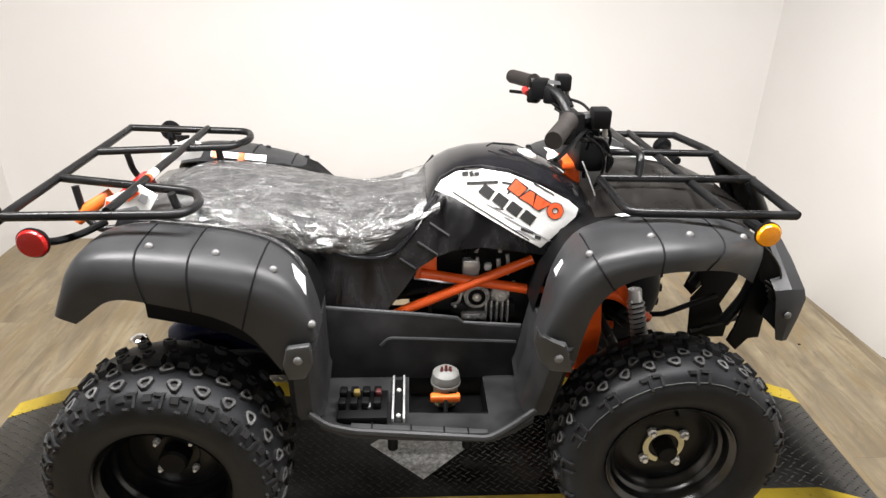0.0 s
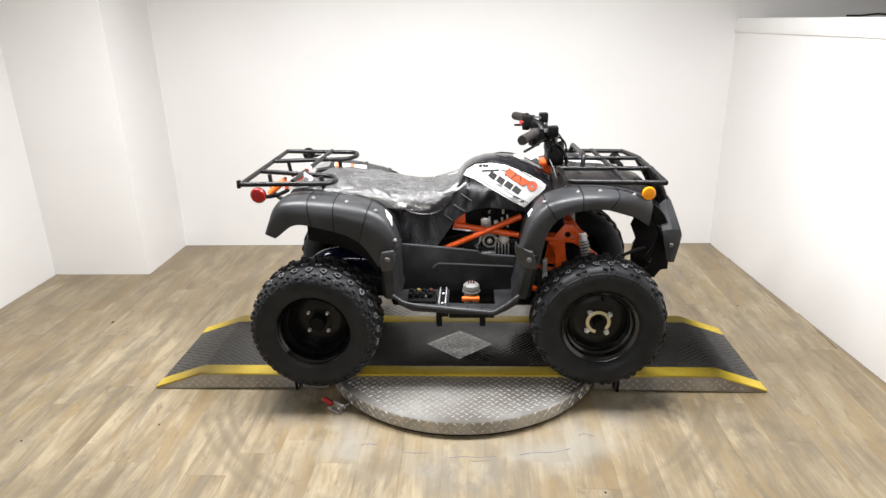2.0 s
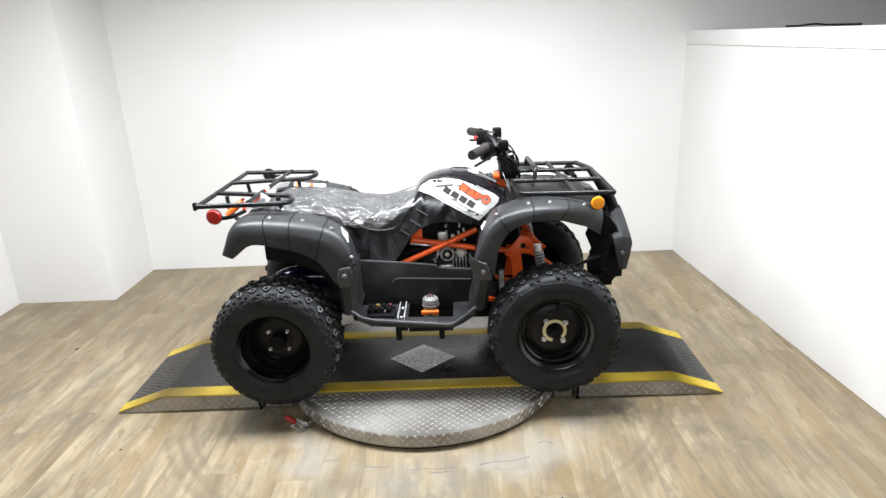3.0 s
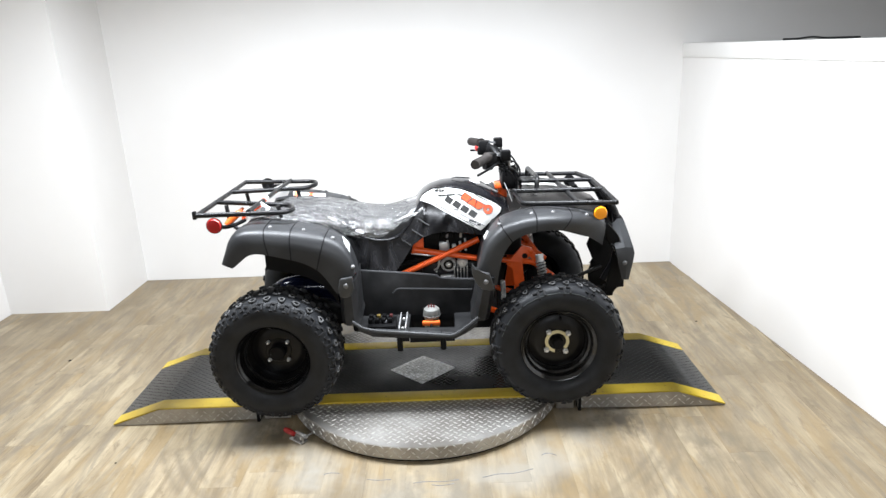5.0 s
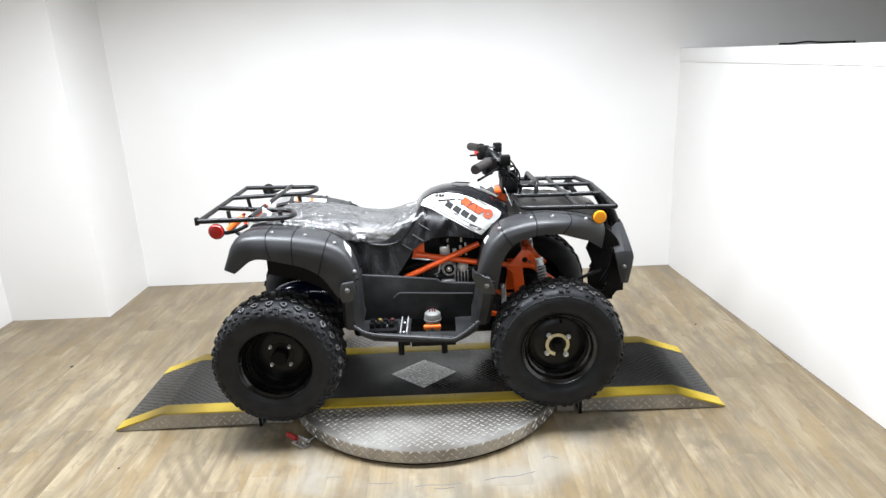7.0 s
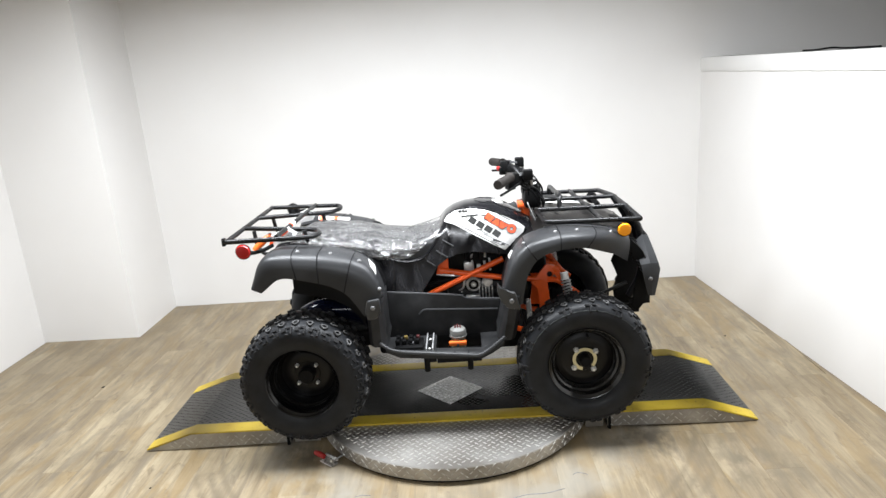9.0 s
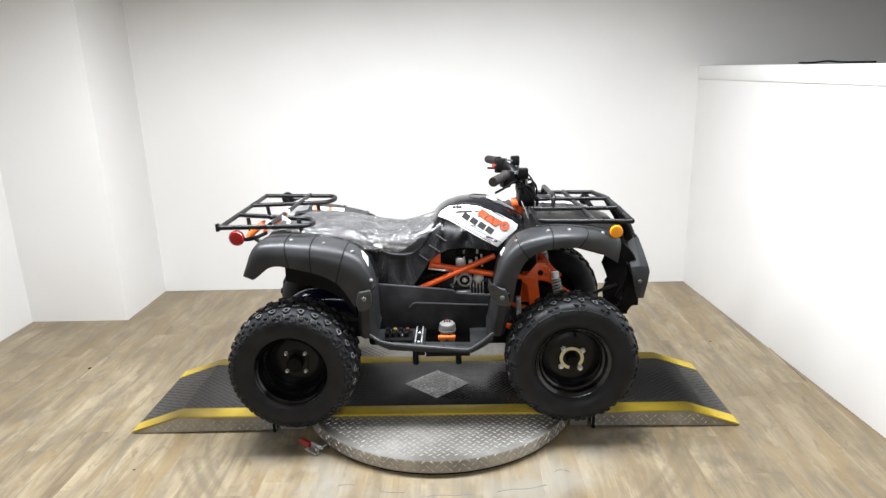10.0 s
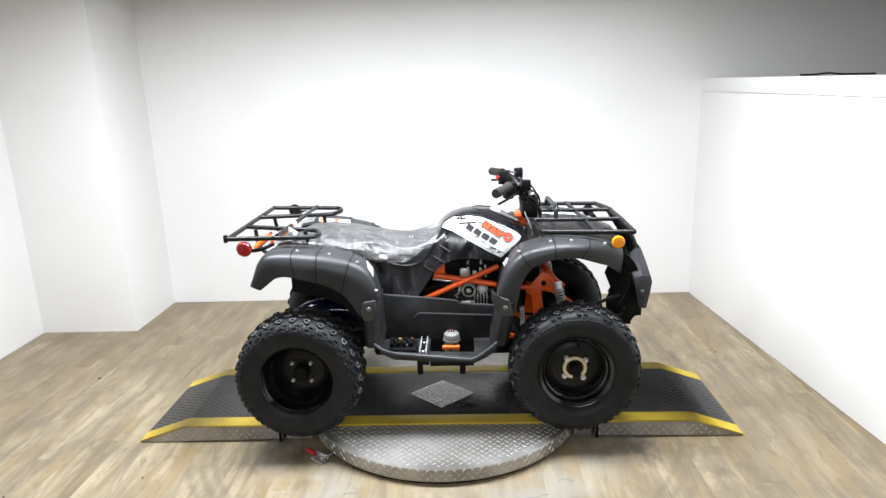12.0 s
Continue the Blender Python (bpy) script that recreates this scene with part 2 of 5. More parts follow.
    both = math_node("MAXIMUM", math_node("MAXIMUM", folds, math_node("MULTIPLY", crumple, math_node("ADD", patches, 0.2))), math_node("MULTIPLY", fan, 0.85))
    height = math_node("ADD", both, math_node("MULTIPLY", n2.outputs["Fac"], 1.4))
    # the sheen on the seat's top, painted as pale haze
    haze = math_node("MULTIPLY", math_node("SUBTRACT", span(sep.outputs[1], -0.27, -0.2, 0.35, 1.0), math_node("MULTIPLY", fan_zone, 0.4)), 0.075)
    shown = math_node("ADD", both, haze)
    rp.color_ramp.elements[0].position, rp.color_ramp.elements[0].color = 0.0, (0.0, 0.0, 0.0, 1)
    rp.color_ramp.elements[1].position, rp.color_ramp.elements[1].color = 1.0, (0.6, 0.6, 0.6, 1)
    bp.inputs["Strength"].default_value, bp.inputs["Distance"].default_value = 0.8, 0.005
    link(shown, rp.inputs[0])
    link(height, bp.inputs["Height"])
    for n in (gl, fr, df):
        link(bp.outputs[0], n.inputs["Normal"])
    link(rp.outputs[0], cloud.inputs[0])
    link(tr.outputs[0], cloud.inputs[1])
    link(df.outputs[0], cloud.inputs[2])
    link(fr.outputs[0], coat.inputs[0])
    link(cloud.outputs[0], coat.inputs[1])
    link(gl.outputs[0], coat.inputs[2])
    link(coat.outputs[0], out.inputs[0])
    return m


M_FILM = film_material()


def wall_paint():
    m = Mat("white_wall_paint", (0.8, 0.79, 0.77), 0.55, spec=0.3)
    big, mid = m.noise(1.1, 4), m.noise(260, 3)
    m.color(m.ramp(big, [(0.3, (0.715, 0.698, 0.678)), (0.7, (0.755, 0.742, 0.724))]))
    scuff = m.noise(9, 6, 0.7)
    m.rough(m.ramp(scuff, [(0.4, 0.45), (0.7, 0.62)]))
    return m.bump(mid, 0.25, 0.0008).m


def floor_vinyl(random_tone):
    """Bleached oak look: streaks along the board, knots, worn patches and the rubbed rings round the turntable."""
    m = Mat("bleached_oak_planks", (0.4, 0.32, 0.22), 0.42)
    tc = m.node("ShaderNodeNewGeometry").outputs["Position"]

    def mapped(scale, shift=None):
        mp = m.node("ShaderNodeMapping")
        mp.inputs["Scale"].default_value = scale
        m.link(tc, mp.inputs[0])
        if shift is not None:
            m.link(shift, mp.inputs["Location"])
        return mp.outputs[0]

    rnd = m.node("ShaderNodeObjectInfo").outputs["Random"]
    comb = m.node("ShaderNodeCombineXYZ")
    mul = m.node("ShaderNodeMath", operation="MULTIPLY")
    mul.inputs[1].default_value = 37.0
    m.link(rnd, mul.inputs[0])
    m.link(mul.outputs[0], comb.inputs[0])
    m.link(mul.outputs[0], comb.inputs[1])
    grain = m.noise(1.0, 5, 0.6, mapped((15, 1.9, 1), comb.outputs[0]), 0.9)
    cloud = m.noise(1.0, 3, 0.5, mapped((6, 1.1, 1), comb.outputs[0]), 0.4)
    fine = m.noise(1.0, 4, 0.65, mapped((120, 6, 1), comb.outputs[0]), 0.5)
    col = m.ramp(grain, [(0.35, (0.110, 0.077, 0.043)), (0.48, (0.275, 0.210, 0.128)), (0.60, (0.475, 0.392, 0.262))])
    col = m.mix(0.45, col, m.ramp(cloud, [(0.4, (0.151, 0.111, 0.066)), (0.58, (0.465, 0.385, 0.265))]))
    col = m.mix(0.26, col, m.ramp(fine, [(0.35, (0.139, 0.105, 0.061)), (0.6, (0.395, 0.317, 0.209))]))
    if random_tone:
        col = m.mix(0.15, col, m.ramp(rnd, [(0.0, (0.185, 0.135, 0.080)), (0.5, (0.315, 0.246, 0.157)), (1.0, (0.45, 0.37, 0.25))]))
    stain = m.noise(1.0, 5, 0.7, mapped((2.2, 2.2, 1)))
    col = m.mix(m.ramp(stain, [(0.48, 0.0), (0.7, 0.66)]), col, (0.145, 0.110, 0.069))
    # small knots and darker flecks
    fleck = m.noise(1.0, 4, 0.65, mapped((24, 9, 1), comb.outputs[0]), 0.8)
    col = m.mix(m.ramp(fleck, [(0.56, 0.0), (0.70, 0.55)]), col, (0.125, 0.088, 0.05))
    # honey-brown heartwood streaks
    heart = m.noise(1.0, 4, 0.6, mapped((9, 1.5, 1), comb.outputs[0]), 1.6)
    col = m.mix(m.ramp(heart, [(0.50, 0.0), (0.62, 0.6)]), col, (0.27, 0.185, 0.085))
    grey = m.noise(1.0, 4, 0.6, mapped((11, 2.4, 1)), 1.2)
    col = m.mix(m.ramp(grey, [(0.52, 0.0), (0.64, 0.5)]), col, (0.165, 0.138, 0.105))
    # rubbed rings
    sub = m.node("ShaderNodeVectorMath", operation="SUBTRACT")
    sub.inputs[1].default_value = (0.015, -0.175, 0)
    m.link(tc, sub.inputs[0])
    sep = m.node("ShaderNodeSeparateXYZ")
    m.link(sub.outputs[0], sep.inputs[0])
    flat = m.node("ShaderNodeCombineXYZ")
    m.link(sep.outputs[0], flat.inputs[0])
    m.link(sep.outputs[1], flat.inputs[1])
    ln = m.node("ShaderNodeVectorMath", operation="LENGTH")
    m.link(flat.outputs[0], ln.inputs[0])
    scale = m.node("ShaderNodeMath", operation="DIVIDE")
    scale.inputs[1].default_value = 2.0
    m.link(ln.outputs["Value"], scale.inputs[0])
    ring = m.ramp(scale.outputs[0], [(0.31, 0.0), (0.34, 0.5), (0.38, 0.75), (0.42, 0.6), (0.46, 0.0)])
    patch = m.ramp(m.noise(3.0, 4, 0.6, mapped((1, 1, 1))), [(0.4, 0.0), (0.58, 1.0)])
    col = m.mix(m.mix(1.0, ring, patch, "MULTIPLY"), col, (0.36, 0.345, 0.315))
    rub = m.ramp(scale.outputs[0], [(0.515, 0.0), (0.525, 0.7), (0.535, 0.15), (0.55, 0.75), (0.56, 0.1), (0.575, 0.6), (0.585, 0.0)])
    col = m.mix(m.mix(1.0, rub, patch, "MULTIPLY"), col, (0.151, 0.121, 0.081))
    # old grease marks beside the turntable
    for sx, sy, size, tone in ((0.80, -0.52, 0.26, (0.075, 0.066, 0.055)), (-0.60, -0.53, 0.2, (0.09, 0.075, 0.055)), (0.05, -0.97, 0.3, (0.2, 0.18, 0.15)), (1.15, -0.75, 0.22, (0.12, 0.1, 0.07))):
        gap = m.node("ShaderNodeVectorMath", operation="DISTANCE")
        gap.inputs[1].default_value = (sx, sy, 0)
        m.link(tc, gap.inputs[0])
        near = m.node("ShaderNodeMapRange")
        near.inputs["From Min"].default_value, near.inputs["From Max"].default_value = size * 0.2, size
        near.inputs["To Min"].default_value, near.inputs["To Max"].default_value = 0.9, 0.0
        m.link(gap.outputs["Value"], near.inputs["Value"])
        smear = m.ramp(m.noise(9.0, 4, 0.65, mapped((1, 0.6, 1))), [(0.42, 0.0), (0.6, 1.0)])
        col = m.mix(m.mix(1.0, near.outputs[0], smear, "MULTIPLY"), col, tone)
    far = m.ramp(m.noise(1.0, 4, 0.6, mapped((0.5, 0.5, 1))), [(0.45, 0.0), (0.6, 0.3)])
    col = m.mix(far, col, (0.174, 0.129, 0.075))
    m.color(m.mix(1.0, col, (0.90, 0.91, 0.89), "MULTIPLY"))
    m.rough(m.ramp(grain, [(0.3, 0.34), (0.7, 0.5)]))
    return m.bump(fine, 0.25, 0.0008).m


def tread_steel():
    """Bright plate: polished on the bars, greyer and dirtier where it has been walked on."""
    m = Mat("bright_tread_plate", (0.6, 0.59, 0.57), 0.36, 0.7)
    big, small, dirt = m.noise(4, 5, 0.65), m.noise(90, 3), m.noise(2.2, 4, 0.6)
    col = m.ramp(big, [(0.35, (0.32, 0.305, 0.28)), (0.65, (0.56, 0.545, 0.52))])
    m.color(m.mix(m.ramp(dirt, [(0.36, 0.0), (0.6, 0.85)]), col, (0.21, 0.192, 0.168)))
    m.rough(m.ramp(big, [(0.3, 0.52), (0.7, 0.3)]))
    return m.bump(small, 0.12, 0.0006).m


def deck_black():
    m = Mat("scuffed_black_deck", (0.03, 0.03, 0.03), 0.45, spec=0.5)
    big, small = m.noise(6, 6, 0.65), m.noise(150, 3)
    m.color(m.ramp(big, [(0.35, (0.024, 0.0235, 0.022)), (0.62, (0.055, 0.053, 0.049)), (0.8, (0.105, 0.1, 0.09))]))
    m.rough(m.ramp(big, [(0.3, 0.34), (0.7, 0.52)]))
    return m.bump(small, 0.3, 0.0008).m


def deck_grease_shade():
    """The middle deck: black paint under old grease, scuffed through to brown-grey here and there, its base darkened
    for shade under the bike.
    """
    m = Mat("shaded_greasy_deck", (0.015, 0.015, 0.015), 0.35, spec=0.55)
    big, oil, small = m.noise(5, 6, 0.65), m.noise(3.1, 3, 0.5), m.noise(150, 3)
    # darker than the ramp ends: shade below the bike is in this colour
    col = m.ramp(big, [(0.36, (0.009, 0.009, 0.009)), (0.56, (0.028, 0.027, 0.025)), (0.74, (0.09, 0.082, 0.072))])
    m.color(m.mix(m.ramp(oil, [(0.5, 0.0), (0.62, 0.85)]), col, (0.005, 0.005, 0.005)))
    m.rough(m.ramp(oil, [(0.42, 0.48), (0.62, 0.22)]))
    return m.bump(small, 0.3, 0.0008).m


def yellow_paint():
    m = Mat("worn_yellow_paint", (0.72, 0.5, 0.03), 0.5)
    big, chip = m.noise(7, 4), m.noise(45, 5, 0.7)
    col = m.ramp(big, [(0.3, (0.44, 0.3, 0.018)), (0.7, (0.57, 0.42, 0.04))])
    m.color(m.mix(m.ramp(chip, [(0.6, 0.0), (0.7, 0.8)]), col, (0.13, 0.1, 0.05)))
    return m.bump(chip, 0.2, 0.0006).m


M_WALL, M_PLANK, M_FLOOR = wall_paint(), floor_vinyl(True), floor_vinyl(False)
M_TREAD, M_DECK, M_GREASE_SHADE, M_YELLOW = tread_steel(), deck_black(), deck_grease_shade(), yellow_paint()
M_DECKBAR = worn("scuffed_tread_bars", (0.034, 0.033, 0.031), 0.85, vary=0.35, scale=9, fine=120, bump=0.1, spec=0.1)
M_LUG = worn("polished_tread_bars", (0.52, 0.51, 0.48), 0.4, 0.6, vary=0.12, scale=9, fine=120, bump=0.1)
M_DIAMOND = worn("bright_galvanised_plate", (0.68, 0.67, 0.65), 0.42, 0.25, vary=0.6, scale=75, fine=160, bump=0.5, dist=0.002)
M_LEDGE = worn("white_ledge_paint", (0.8, 0.79, 0.77), 0.45, vary=0.03, scale=3, spec=0.3)
M_CEIL = worn("ceiling_board", (0.42, 0.42, 0.41), 0.8, vary=0.05, scale=3, spec=0.2)
M_LAMP = Mat("lamp_housing", (0.8, 0.8, 0.8), 0.4).m


# ---- mesh helpers ----
def root(name, place, label, category, group="", kind=""):
    ob = new(name)
    ob.location = place
    ob.empty_display_size = 0.1
    return tagged(ob, label, category, group, kind)


def part(name, bm, material, parent=None, label="", angle=35, kind=""):
    """Link a bmesh, built in world places, as one mesh object under a thing or a part."""
    bmesh.ops.remove_doubles(bm, verts=bm.verts, dist=1e-5)
    bmesh.ops.recalc_face_normals(bm, faces=bm.faces)
    me = bpy.data.meshes.new(name)
    bm.to_mesh(me)
    bm.free()
    me.materials.append(material)
    me.shade_smooth()
    me.set_sharp_from_angle(angle=radians(angle))
    return child(new(name, me), parent, label, kind)


def child(ob, parent, label="", kind=""):
    if parent is not None:
        ob.parent = parent
        if parent.type == "EMPTY":
            ob.matrix_parent_inverse = Matrix.Translation(-Vector(parent.location))
    return tagged(ob, label=label, kind=kind)


def BM():
    return bmesh.new()


def box(bm, lo, hi, bevel=0.0, turn=None, seg=2):
    lo, hi = Vector(lo), Vector(hi)
    mid, size = (lo + hi) / 2, hi - lo
    m = Matrix.Translation(mid) @ (turn if turn is not None else Matrix()) @ Matrix.Diagonal((*size, 1))
    vs = bmesh.ops.create_cube(bm, size=1, matrix=m)["verts"]
    if bevel:
        es = {e for v in vs for e in v.link_edges}
        bmesh.ops.bevel(bm, geom=list(es), offset=bevel, segments=seg, affect="EDGES", profile=0.5)
    return bm


def smooth_path(pts, per=6):
    """Points along a Catmull-Rom curve through pts."""
    p = [Vector(q) for q in pts]
    p = [2 * p[0] - p[1], *p, 2 * p[-1] - p[-2]]
    out = []
    for a, b, c, d in zip(p, p[1:], p[2:], p[3:]):
        for i in range(per):
            t = i / per
            out.append(0.5 * (2 * b + (c - a) * t + (2 * a - 5 * b + 4 * c - d) * t * t + (3 * b - a - 3 * c + d) * t ** 3))
    return [*out, p[-2]]


def rounded(pts, r=0.03, n=4):
    """A polyline whose inner corners are rounded."""
    p = [Vector(q) for q in pts]
    out = [p[0]]
    for a, b, c in zip(p, p[1:], p[2:]):
        u, v = a - b, c - b
        k = min(r, u.length * 0.45, v.length * 0.45)
        s, e = b + u.normalized() * k, b + v.normalized() * k
        for i in range(n + 1):
            t = i / n
            out.append(s * (1 - t) ** 2 + b * 2 * t * (1 - t) + e * t * t)
    return [*out, p[-1]]


def tube(bm, pts, r, seg=10, cap=True):
    """A round bar along pts; r may be one radius or one for each point."""
    pts = [Vector(p) for p in pts]
    rs = r if isinstance(r, (list, tuple)) else [r] * len(pts)
    t0 = (pts[1] - pts[0]).normalized()
    u = t0.orthogonal().normalized()
    rings = []
    for i, p in enumerate(pts):
        t = (pts[min(i + 1, len(pts) - 1)] - pts[max(i - 1, 0)]).normalized()
        u = (u - t * u.dot(t)).normalized()
        w = t.cross(u)
        rings.append([bm.verts.new(p + (u * math.cos(a) + w * math.sin(a)) * rs[i]) for a in [2 * math.pi * k / seg for k in range(seg)]])
    for a, b in zip(rings, rings[1:]):
        for k in range(seg):
            bm.faces.new((a[k], a[(k + 1) % seg], b[(k + 1) % seg], b[k]))
    if cap:
        bm.faces.new(rings[0][::-1]), bm.faces.new(rings[-1])
    return bm


def loft(bm, rings, closed=True, caps=True):
    """Skin a row of rings with equal numbers of points."""
    vs = [[bm.verts.new(p) for p in r] for r in rings]
    n = len(vs[0])
    for a, b in zip(vs, vs[1:]):
        for k in range(n if closed else n - 1):
            j = (k + 1) % n
            bm.faces.new((a[k], a[j], b[j], b[k]))
    if caps and closed:
        bm.faces.new(vs[0][::-1]), bm.faces.new(vs[-1])
    return bm


def lathe(bm, centre, axis, profile, seg=48):
    """Turn (radius, along) pairs round an axis through centre."""
    axis = Vector(axis).normalized()
    u = axis.orthogonal().normalized()
    w = axis.cross(u)
    c = Vector(centre)
    rings = []
    for r, d in profile:
        if r < 1e-5:
            rings.append([bm.verts.new(c + axis * d)])
        else:
            rings.append([bm.verts.new(c + axis * d + (u * math.cos(2 * math.pi * k / seg) + w * math.sin(2 * math.pi * k / seg)) * r) for k in range(seg)])
    for a, b in zip(rings, rings[1:]):
        for k in range(seg):
            j = (k + 1) % seg
            if len(a) == 1 and len(b) == 1:
                continue
            if len(a) == 1:
                bm.faces.new((a[0], b[k], b[j]))
            elif len(b) == 1:
                bm.faces.new((a[k], a[j], b[0]))
            else:
                bm.faces.new((a[k], a[j], b[j], b[k]))
    return bm


def slab(bm, outline, thick, bevel=0.0):
    """A flat plate: outline is a list of 3D points in one plane, thick a vector."""
    a = [bm.verts.new(p) for p in outline]
    b = [bm.verts.new(Vector(p) + Vector(thick)) for p in outline]
    n = len(a)
    fs = [bm.faces.new(a[::-1]), bm.faces.new(b)]
    for k in range(n):
        fs.append(bm.faces.new((a[k], a[(k + 1) % n], b[(k + 1) % n], b[k])))
    if bevel:
        bmesh.ops.bevel(bm, geom=list({e for f in fs for e in f.edges}), offset=bevel, segments=2, affect="EDGES", profile=0.5)
    return bm


def dome(bm, centre, axis, r, h, seg=12):
    return lathe(bm, centre, axis, [(r, 0), (r, h * 0.25), (r * 0.82, h * 0.7), (r * 0.45, h * 0.95), (0, h)], seg)


# ---- the room ----
BACK, RIGHT_X, RIGHT_SLOPE = 1.449, 1.696, -0.0725  # the right-hand low wall runs slightly askew


def right_x(y):
    return RIGHT_X + (BACK - y) * -RIGHT_SLOPE


def wall(name, lo, hi, label):
    return tagged(part(name, box(BM(), lo, hi), M_WALL), label, "wall", kind="structure")


FLOOR = tagged(part("floor", box(BM(), (-3.2, -9.0, -0.1), (4.4, 1.6, -0.004)), M_FLOOR), "bleached oak look plank floor with rubbed rings", "floor", kind="structure")
wall("wall_back", (-2.02, BACK, -0.1), (4.4, BACK + 0.12, CEILING), "plain white painted back wall")
wall("wall_pilaster", (-3.2, 0.89, -0.1), (-2.012, BACK + 0.12, CEILING), "white boxed-out wall projection beside the back wall")
wall("wall_left", (-2.78, -9.0, -0.1), (-2.635, 0.89, CEILING), "plain white painted left wall")
# unseen; set far back so little light returns onto the bike
wall("wall_behind", (-3.2, -9.1, -0.1), (4.4, -9.0, CEILING), "unseen plain white wall closing the room behind the viewer")
wall("wall_far_right", (4.3, -9.0, -0.1), (4.4, BACK, CEILING), "white wall beyond the low partition")
# unseen; grey to weaken the light it bounces onto the walls
tagged(part("ceiling", box(BM(), (-3.2, -9.1, CEILING), (4.4, BACK + 0.12, CEILING + 0.1)), M_CEIL), "unseen plain grey ceiling", "ceiling", kind="structure")


def partition():
    y0, y1 = -9.0, BACK
    bm = slab(BM(), [(right_x(y1), y1, -0.1), (right_x(y0), y0, -0.1), (right_x(y0) + 0.12, y0, -0.1), (right_x(y1) + 0.12, y1, -0.1)], (0, 0, 1.485))
    tagged(part("wall_partition", bm, M_WALL), "white low partition wall with a ledge board", "wall", kind="structure")
    o = 0.010
    bm = slab(BM(), [(right_x(y1) - o, y1 - 0.002, 1.385), (right_x(y0) - o, y0, 1.385), (right_x(y0) + 0.14, y0, 1.385), (right_x(y1) + 0.14, y1 - 0.002, 1.385)], (0, 0, 0.085), 0.004)
    tagged(part("trim_ledge", bm, M_LEDGE), "white ledge board capping the partition", "trim", kind="structure")


partition()
pts = [(right_x(y) + 0.10 + 0.01 * math.sin(7 * y), y, 1.4755 + z) for y, z in ((.52, 0), (.42, 0), (.36, .004), (.30, .006), (.22, .001), (.1, 0), (-.03, 0))]
tagged(part("cable", tube(BM(), smooth_path(pts), .0045, 8), M_DARK), "thin black cable lying along the white ledge", "cable")


def hung_light(x, y, sx, sy, z):
    """An unseen flat light fitting, added round a lamp and hung from the ceiling on two rods; its lit face looks down.
    """
    r = root("unseen_ceiling_light", (x, y, z), "unseen white flat light fitting added round a lamp", "ceiling light", "ceiling lights")
    part("housing", box(BM(), (x - sx / 2 - 0.03, y - sy / 2 - 0.03, z + 0.008), (x + sx / 2 + 0.03, y + sy / 2 + 0.03, z + 0.06), 0.005), M_LAMP, r)
    for dx in (-0.42, 0.42):
        part("rod", tube(BM(), [(x + dx, y, z + 0.055), (x + dx, y, CEILING)], 0.005, 8), M_LAMP, r)


for lx, ly, sx, sy, lz, w in LAMPS:
    hung_light(lx, ly, sx, sy, lz)

# ---- turntable and ramp ----
TC, TR, DECK = Vector((0.015, -0.175, 0)), 0.612, 0.078
RY0, RY1 = -0.455, 0.118  # the ramp's near and far edge
RX0, RX1 = -1.325, 1.292


def lug(bm, p, along, up, length=0.023, width=0.0052, height=0.0020):
    """One raised bar of tread plate: a low, pointed pad of six faces."""
    a, u = Vector(along).normalized(), Vector(up)
    w = u.cross(a)
    p = Vector(p)
    base = [p + a * length / 2, p + w * width / 2, p - a * length / 2, p - w * width / 2]
    top = [p + a * length * 0.28 + u * height, p + w * width * 0.22 + u * height, p - a * length * 0.28 + u * height, p - w * width * 0.22 + u * height]
    b, t = [bm.verts.new(q) for q in base], [bm.verts.new(q) for q in top]
    bm.faces.new(t)
    for k in range(4):
        bm.faces.new((b[k], b[(k + 1) % 4], t[(k + 1) % 4], t[k]))


def lug_mesh(name, places, material, parent, label, height=0.0022):
    bm = BM()
    for p, al, up in places:
        lug(bm, p, al, up, height=height)
    me = bpy.data.meshes.new(name)
    bm.to_mesh(me)
    bm.free()
    me.materials.append(material)
    return child(new(name, me), parent, label, "stuff")


def grid_lugs(x0, x1, y0, y1, z, keep, pitch=0.034):
    """Rows of bars that lean one way and the other in turn, each row shifted by half a step."""
    out, i, y = [], 0, y0
    while y < y1:
        x = x0 + (pitch / 2 if i % 2 else 0)
        while x < x1:
            if keep(x, y):
                out.append(((x, y, z), (0.8, 0.6, 0) if i % 2 else (0.8, -0.6, 0), (0, 0, 1)))
            x += pitch
        y += pitch / 2
        i += 1
    return out


turntable = root("turntable", (TC.x, TC.y, 0), "round bright tread-plate vehicle turntable lying on the floor", "turntable")
part("disc", lathe(BM(), TC, (0, 0, 1), [(0, 0.012), (TR - 0.003, 0.012), (TR, 0.016), (TR, DECK - 0.012), (TR - 0.004, DECK - 0.008), (0, DECK - 0.008)], 128), M_TREAD, turntable, "bright diamond tread plate disc", 25)
part("base_ring", lathe(BM(), TC, (0, 0, 1), [(TR - 0.06, 0.0), (TR - 0.012, 0.0), (TR - 0.012, 0.014), (TR - 0.06, 0.014)], 96), M_DARK, turntable, "dark base ring under the disc")
top = grid_lugs(-0.64, 0.66, -0.80, 0.46, DECK - 0.008, lambda x, y: (Vector((x, y, 0)) - TC).length < TR - 0.02 and not RY0 - 0.0 < y < RY1)
lug_mesh("tread_pattern", top, M_LUG, turntable, "raised tread bars")
side = []
for k in range(110):
    a = 2 * math.pi * k / 110
    d = Vector((math.cos(a), math.sin(a), 0))
    for row in range(3):
        tan = Vector((-d.y, d.x, 0))
        al = tan * 0.75 + Vector((0, 0, 0.65 if (k + row) % 2 else -0.65))
